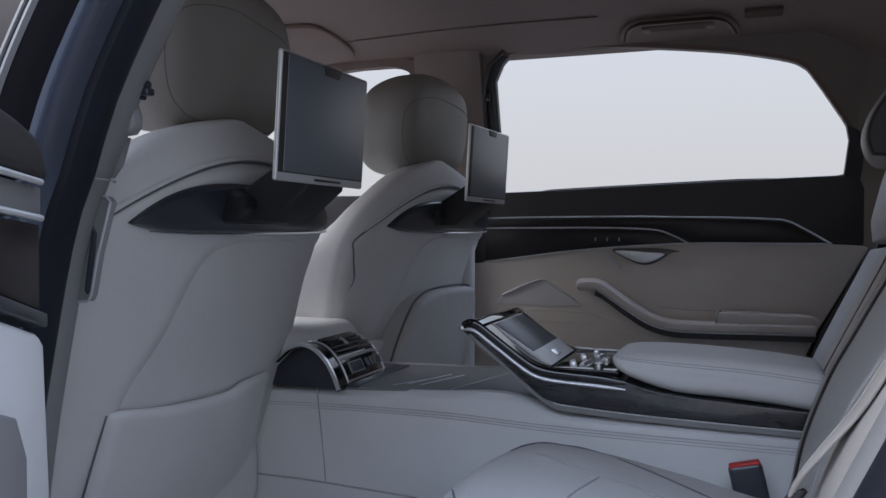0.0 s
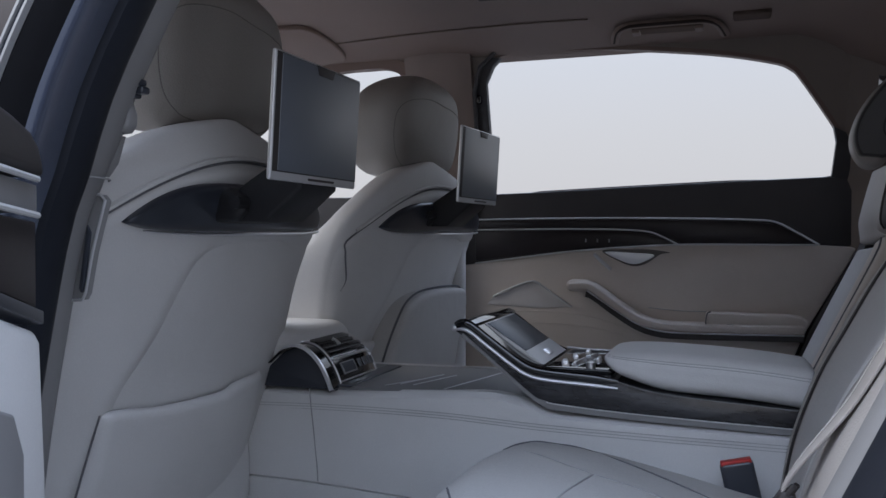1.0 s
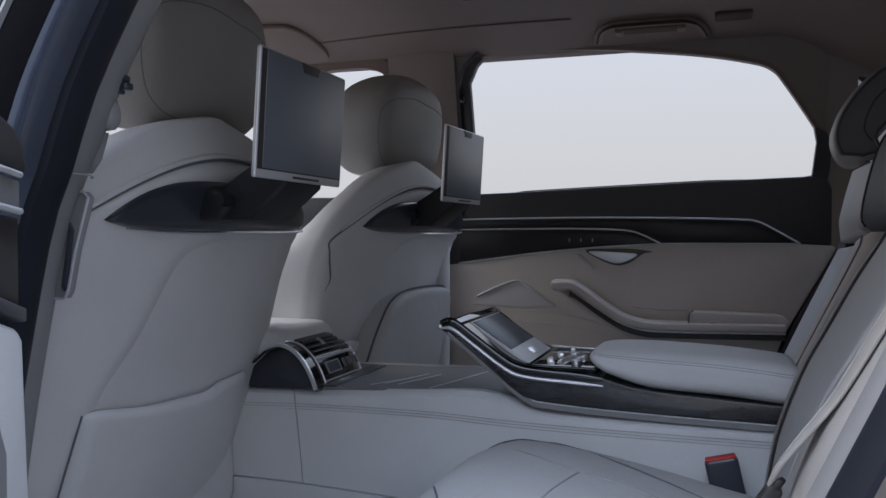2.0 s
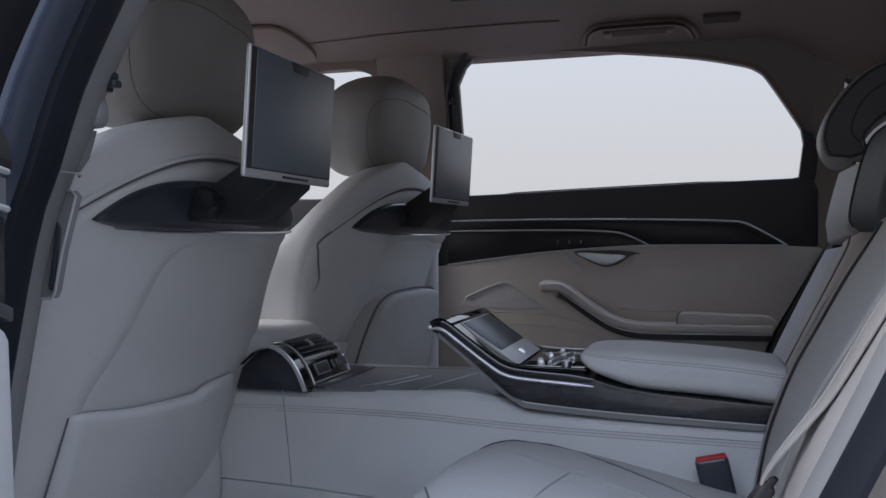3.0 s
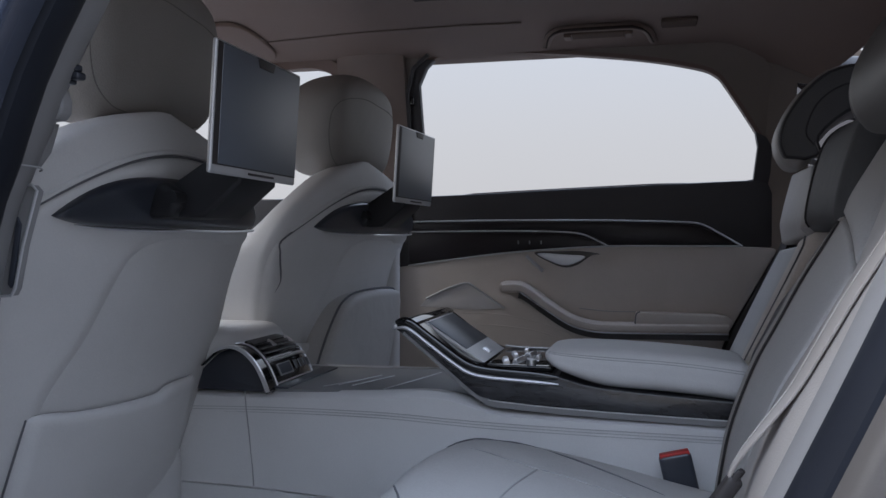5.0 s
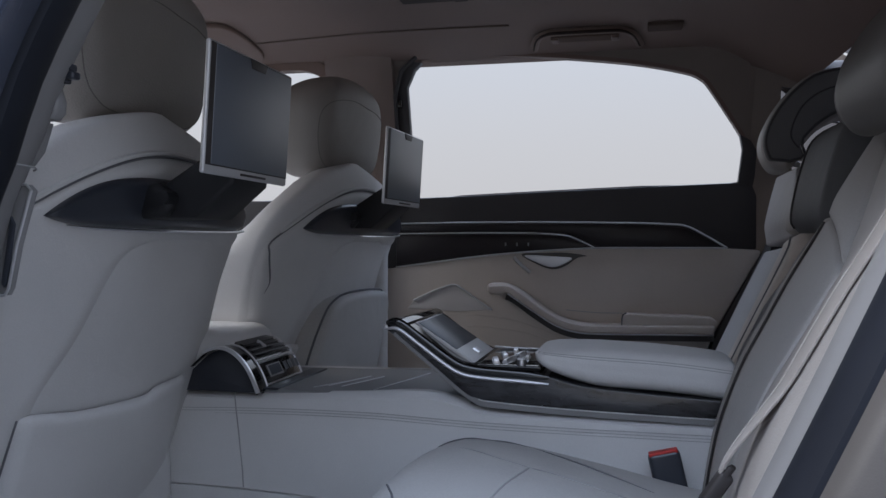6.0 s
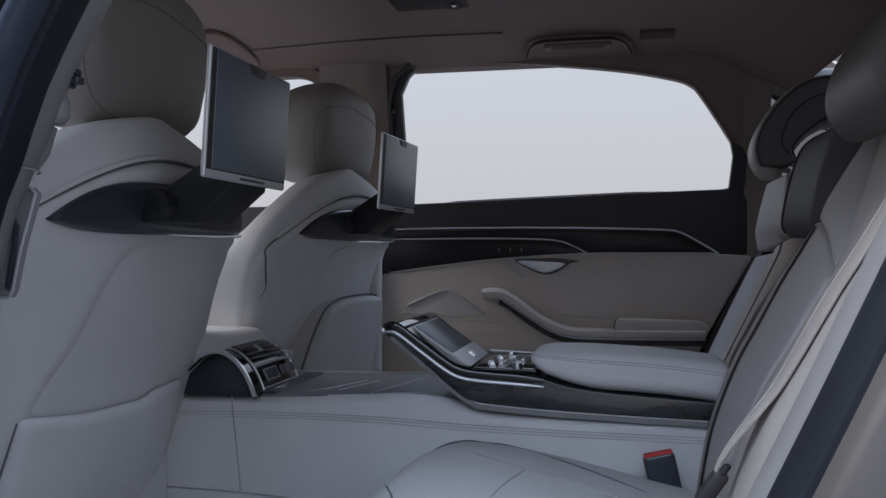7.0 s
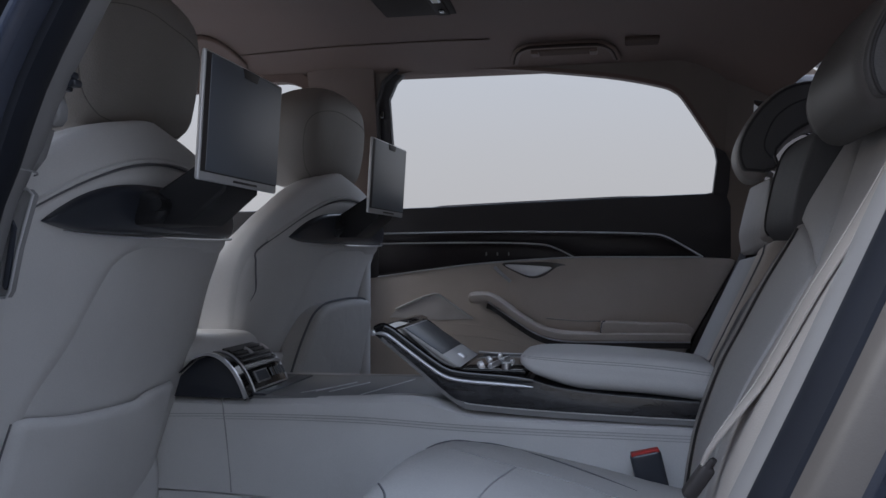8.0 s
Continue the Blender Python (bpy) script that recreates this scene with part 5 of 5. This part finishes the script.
def cushion_z(x, y):
    """Height of the near cushion's top."""
    hx, hy, r = 0.255, 0.253, 0.060
    b = (y + 0.415) / hy
    a = (x + 0.185) / hx
    for _ in range(6):
        a = (x + 0.185 - (0.045 * b * b * step(0.0, -1.0, a) if b > 0 else 0.0)) / hx
    k = math.hypot(max(0.0, abs(a * hx) - (hx - r)), max(0.0, abs(b * hy) - (hy - r)))
    drop = r - math.sqrt(max(0.0, r * r - k * k))
    return 0.503 - drop + 0.012 * (1 - b * b) - 0.050 * step(-0.35, 0.95, a) + 0.012 * step(0.0, -0.75, a) - 0.010 * step(-0.80, -1.0, a)


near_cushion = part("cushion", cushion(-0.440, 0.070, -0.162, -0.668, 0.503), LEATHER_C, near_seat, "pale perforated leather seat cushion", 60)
part("plinth", box((-0.12, -0.415, 0.275), (0.22, 0.225, 0.055), 0.01), DARK, near_seat)
for r, mat, pts in ((0.0015, STITCH, [(-0.385, -0.285), (-0.372, -0.245), (-0.352, -0.216), (-0.325, -0.203), (-0.290, -0.207), (-0.215, -0.245), (-0.151, -0.280), (-0.09, -0.310)]), (0.0013, SEAM, [(-0.248, -0.345), (-0.256, -0.385), (-0.268, -0.45), (-0.276, -0.53), (-0.278, -0.62)]), (0.0009, SEAM, [(-0.248, -0.345), (-0.20, -0.352), (-0.13, -0.372), (-0.04, -0.395)]), (0.0008, SEAM, [(-0.382, -0.270), (-0.33, -0.30), (-0.29, -0.325), (-0.248, -0.345)]), (0.0014, STITCH, [(-0.404, -0.47), (-0.392, -0.50), (-0.376, -0.54), (-0.365, -0.60)])):
    part("seam", sweep(spline([(x, y, cushion_z(x, y) + 0.0004) for x, y in pts], 6), ring(r, 6), (0, 0, 1), taper=lambda t: min(1.0, 0.2 + 7 * min(t, 1 - t))), mat, near_cushion)


def far_face(y, z):
    """The front of the backrest beside the closed door, with a raised inner bolster."""
    return table(z, FAR_LINE) - 0.022 * step(0.33, 0.24, y) + 0.008 * math.sin(math.pi * max(0.0, min(1.0, (y - 0.3) / 0.3))) * step(0.86, 0.78, z) - 0.012 * step(0.80, 0.86, z)


far_seat = thing("car_seat", (0.05, 0.48, 0.22), "pale leather rear seat beside the closed door", "car seat", "rear seats")
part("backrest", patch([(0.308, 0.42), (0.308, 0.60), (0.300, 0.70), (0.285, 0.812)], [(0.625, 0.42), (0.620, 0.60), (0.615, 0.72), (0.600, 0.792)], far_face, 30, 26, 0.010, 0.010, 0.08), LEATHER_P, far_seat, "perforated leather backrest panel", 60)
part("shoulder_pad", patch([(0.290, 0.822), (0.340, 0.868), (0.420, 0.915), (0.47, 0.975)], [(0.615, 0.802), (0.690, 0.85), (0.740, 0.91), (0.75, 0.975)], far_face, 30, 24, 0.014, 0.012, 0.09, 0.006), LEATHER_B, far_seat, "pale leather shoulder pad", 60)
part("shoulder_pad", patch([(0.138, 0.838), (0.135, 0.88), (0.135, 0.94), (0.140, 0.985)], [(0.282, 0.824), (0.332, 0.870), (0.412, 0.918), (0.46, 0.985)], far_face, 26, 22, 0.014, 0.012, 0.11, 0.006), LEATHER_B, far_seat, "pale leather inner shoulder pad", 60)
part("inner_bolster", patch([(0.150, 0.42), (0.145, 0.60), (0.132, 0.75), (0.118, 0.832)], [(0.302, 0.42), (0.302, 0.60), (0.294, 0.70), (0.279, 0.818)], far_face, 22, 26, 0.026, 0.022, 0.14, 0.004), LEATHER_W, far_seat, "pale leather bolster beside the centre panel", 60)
for dx in (0.026, 0.033):
    part("seam", sweep([(far_face(0.2, z) - 0.003, lerp(0.195, 0.165, (z - 0.56) / 0.26) + dx - 0.026, z) for z in [lerp(0.56, 0.82, i / 16) for i in range(17)]], ring(0.0011, 6), (0, 1, 0)), STITCH, far_seat)
part("cushion", cushion(-0.42, 0.09, 0.216, 0.76, 0.500), LEATHER, far_seat, "pale leather seat cushion", 60)
part("plinth", box((-0.12, 0.488, 0.275), (0.22, 0.24, 0.055), 0.01), DARK, far_seat)
# black sheet put in for the darkness between far seat and door
part("outer_gap", slab(lambda s, t: (far_face(0.62, lerp(0.42, 0.86, t)) + 0.016 + 0.01 * s, lerp(0.622, 0.80, s), lerp(0.42, 0.86, t)), 6, 20, (0.05, 0, 0)), BLACK, far_seat, "black sheet for the darkness in the gap beside the door")

centre = thing("centre_backrest", (0.2, YC, 0.5), "charcoal leather centre backrest above the folded armrest", "seat backrest")


def centre_top(s, t):
    """Upper block: rounded front, leaning back and rolled over at its top."""
    z = lerp(0.826, 1.022, t)
    y = lerp(-0.155, 0.105 + 0.010 * step(0.86, 1.0, z), s)
    w = 0.27
    e = min(min(s, 1 - s) * w, t * 0.19)
    k = max(0.0, 1 - e / 0.022)
    return table(z, [(0.82, 0.145), (0.855, 0.143), (0.893, 0.149), (0.94, 0.161), (0.977, 0.175), (0.995, 0.192), (1.008, 0.218), (1.022, 0.265)]) + 0.014 * k * k, y, z


part("pad", slab(centre_top, 30, 34, (0.10, 0, 0)), LEATHER_D, centre, "charcoal leather upper pad", 60)
part("piping", sweep([Vector(centre_top(0.93, i / 24)) + Vector((-0.001, 0, 0)) for i in range(1, 24)], ring(0.0022, 6), (0, 1, 0)), BLACK, centre, "dark piping")


def recess_face(s, t):
    z, y = lerp(0.46, 0.83, t), lerp(-0.155, 0.165, s)
    fold = 0.0035 * math.sin(46 * z + 9 * y) * math.sin(21 * z + 2) * step(0.5, 0.62, z)
    return table(z, LEAN_LINE) + 0.055 + fold, y, z


part("recess_lining", slab(recess_face, 24, 60, (0.06, 0, 0)), RECESS, centre, "creased dark grey lining behind the armrest", 60)

HEAD_LINE = [(0.089, 0.990), (0.092, 1.020), (0.108, 1.055), (0.138, 1.095), (0.180, 1.128), (0.235, 1.140), (0.290, 1.130), (0.325, 1.100), (0.325, 1.068), (0.285, 1.058), (0.232, 1.046), (0.192, 1.020), (0.164, 0.986), (0.152, 0.956), (0.136, 0.942), (0.114, 0.944), (0.098, 0.962)]


def rear_headrest(dx, dz, y0, y1, wing, hide, label):
    """A headrest whose front cushion hangs forward over the shoulders; its ends are dark panels; wing draws its far end back and up."""
    ob = thing("headrest", (0.24 + dx, (y0 + y1) / 2, 0.97), label, "headrest", "rear headrests")
    line = [tuple(p) for p in spline([Vector((x + dx, z + dz)) for x, z in HEAD_LINE], 3, True)]
    m, rows, r = len(line), 31, 0.040
    rings = []
    for j in range(rows):
        t = spread(j / (rows - 1))
        e = min(t, 1 - t) * abs(y1 - y0)
        inset = 0.0 if e >= r else r - math.sqrt(max(0.0, r * r - (r - e) ** 2))
        rings.append(grow(line, -0.55 * inset))
    def fn(s, t):
        x, z = rings[int(round(t * (rows - 1)))][int(round(s * m)) % m]
        return x + wing * spread(t), lerp(y0, y1, spread(t)), z + 0.4 * wing * spread(t)
    part("front_cushion", closed(fn, m, rows), hide, ob, "taupe leather front cushion", 60)
    for y, sg in ((min(y0, y1), -1), (max(y0, y1), 1)):
        rim = [(max(a, 0.094 + dx + 0.06 * max(0.0, b - dz - 1.0)), max(b, 0.956 + dz + 0.12 * max(0.0, 0.15 + dx - a))) for a, b in grow(line, -0.006)]
        cap = part("end_panel", prism(rim, lambda a, b, d: (a + (wing if y == y1 else 0.0), y + sg * d, b + (0.4 * wing if y == y1 else 0.0)), -0.020, 0.004, 0.004, 3), LEATHER_E, ob, "charcoal leather end panel")
        part("piping", sweep([(a + (wing if y == y1 else 0.0), y + sg * 0.0035, b + (0.4 * wing if y == y1 else 0.0)) for a, b in grow(rim, -0.0035)], ring(0.0024, 6), (0, 1, 0), True), BLACK, cap, "dark piping")
        inner = spline([(0.318, 1.105), (0.25, 1.103), (0.20, 1.092), (0.165, 1.066), (0.147, 1.032), (0.143, 1.005), (0.156, 0.985)], 5)
        part("seam", sweep([(p.x + dx, y + sg * 0.0042, p.y + dz) for p in [Vector((q[0], q[1])) for q in inner]], ring(0.0016, 6), (0, 1, 0)), BLACK, cap)
    for y in (lerp(y0, y1, 0.35), lerp(y0, y1, 0.65)):
        part("post", rod((0.285 + dx, y, 0.95), (0.280 + dx, y, 1.06 + dz), 0.007), CHROME, ob)
    return ob


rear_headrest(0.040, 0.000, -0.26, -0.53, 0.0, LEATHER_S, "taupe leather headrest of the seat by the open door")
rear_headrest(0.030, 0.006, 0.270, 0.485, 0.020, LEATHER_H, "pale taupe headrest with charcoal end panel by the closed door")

buckle = thing("belt_buckle", (-0.06, -0.185, 0.43), "black seat belt buckle with red button", "belt buckle")
BM = Matrix.Translation((-0.068, -0.200, 0.478)) @ Euler((radians(0), radians(-13), radians(4))).to_matrix().to_4x4()
part("housing", turn(box((0, 0, 0), (0.0225, 0.011, 0.036), 0.007, 4, 2), BM), DARK, buckle, "black plastic housing")
part("button", turn(box((0.0, -0.001, 0.0335), (0.0205, 0.008, 0.0042), 0.002, 2, 1), BM), RED, buckle, "red release button")

belt = thing("seat_belt", (0.0, -0.60, 0.50), "pale grey seat belt lying on the outer seat bolster", "seat belt")


def web(s, t):
    """The webbing follows the crest of the bolster and narrows to its tongue."""
    z = lerp(0.585, 1.00, t)
    y = lerp(table(z, [(0.585, -0.580), (0.68, -0.580), (0.80, -0.580), (1.0, -0.560)]), table(z, [(0.585, -0.592), (0.65, -0.612), (0.75, -0.624), (1.0, -0.612)]), s)
    return near_face(y, z) - 0.006 - 0.018 * step(0.68, 0.59, z) - 0.0015 * math.sin(math.pi * s), y, z


part("webbing", slab(web, 10, 40, (0.0018, 0, 0)), WEB, belt, "beige-grey webbing")
for k in (0.0, 1.0):
    part("edge", sweep([Vector(web(k, i / 30)) for i in range(31)], ring(0.0011, 6), (0, 1, 0)), WEB, belt, "woven edge")
TG = Matrix.Translation((-0.0395, -0.587, 0.572)) @ Euler((0, radians(34), 0)).to_matrix().to_4x4()
part("tongue", turn(box((0, 0, 0), (0.0075, 0.010, 0.020), 0.005, 3, 2), TG), BLACK, belt, "black belt tongue")
for y in (-0.007, 0.006):
    part("tongue_tip", turn(box((0.002 * (1 if y > 0 else -1), y, 0.021), (0.003, 0.0028, 0.007), 0.002), TG), BLACK, belt, "black fork of the tongue")

# ---- outside ----
tree = thing("tree", (-10.2, 9.0, 0), "green leafy tree beyond the car", "tree")
part("trunk", sweep(spline([(-10.2, 9, 0), (-10.15, 9.02, 1.0), (-10.0, 9.0, 1.9), (-9.4, 9.0, 2.65), (-8.2, 9.05, 2.95)], 5), ring(0.05, 8), (0, 1, 0), taper=lambda t: 1 - 0.7 * t), material("bark", (0.09, 0.07, 0.05), 0.9, grain=0.5, scale=40, vary=0.3, bump=0.6), tree)
rng = random.Random(4)
TX, TZ = -8.05, 2.86
lv, lf = [], []
for i in range(500):
    d = Vector((rng.gauss(0, 1), rng.gauss(0, 1), rng.gauss(0, 0.8))).normalized() * (0.40 * rng.random() ** 0.4)
    c = Vector((TX, 9.05, TZ)) + Vector((d.x * 0.9, d.y * 0.9, d.z * 0.75)) * (1 + 0.25 * math.sin(5 * d.x + 3 * d.z))
    a = Vector((rng.uniform(-1, 1), rng.uniform(-1, 1), rng.uniform(-1, 1))).normalized() * 0.055
    b = a.cross(Vector((rng.uniform(-1, 1), rng.uniform(-1, 1), rng.uniform(-1, 1)))).normalized() * 0.03
    k = len(lv)
    lv += [tuple(c - a), tuple(c + b), tuple(c + a), tuple(c - b)]
    lf.append((k, k + 1, k + 2, k + 3))
crown = part("crown", (lv, lf), LEAF, tree, "green leaves", 0)
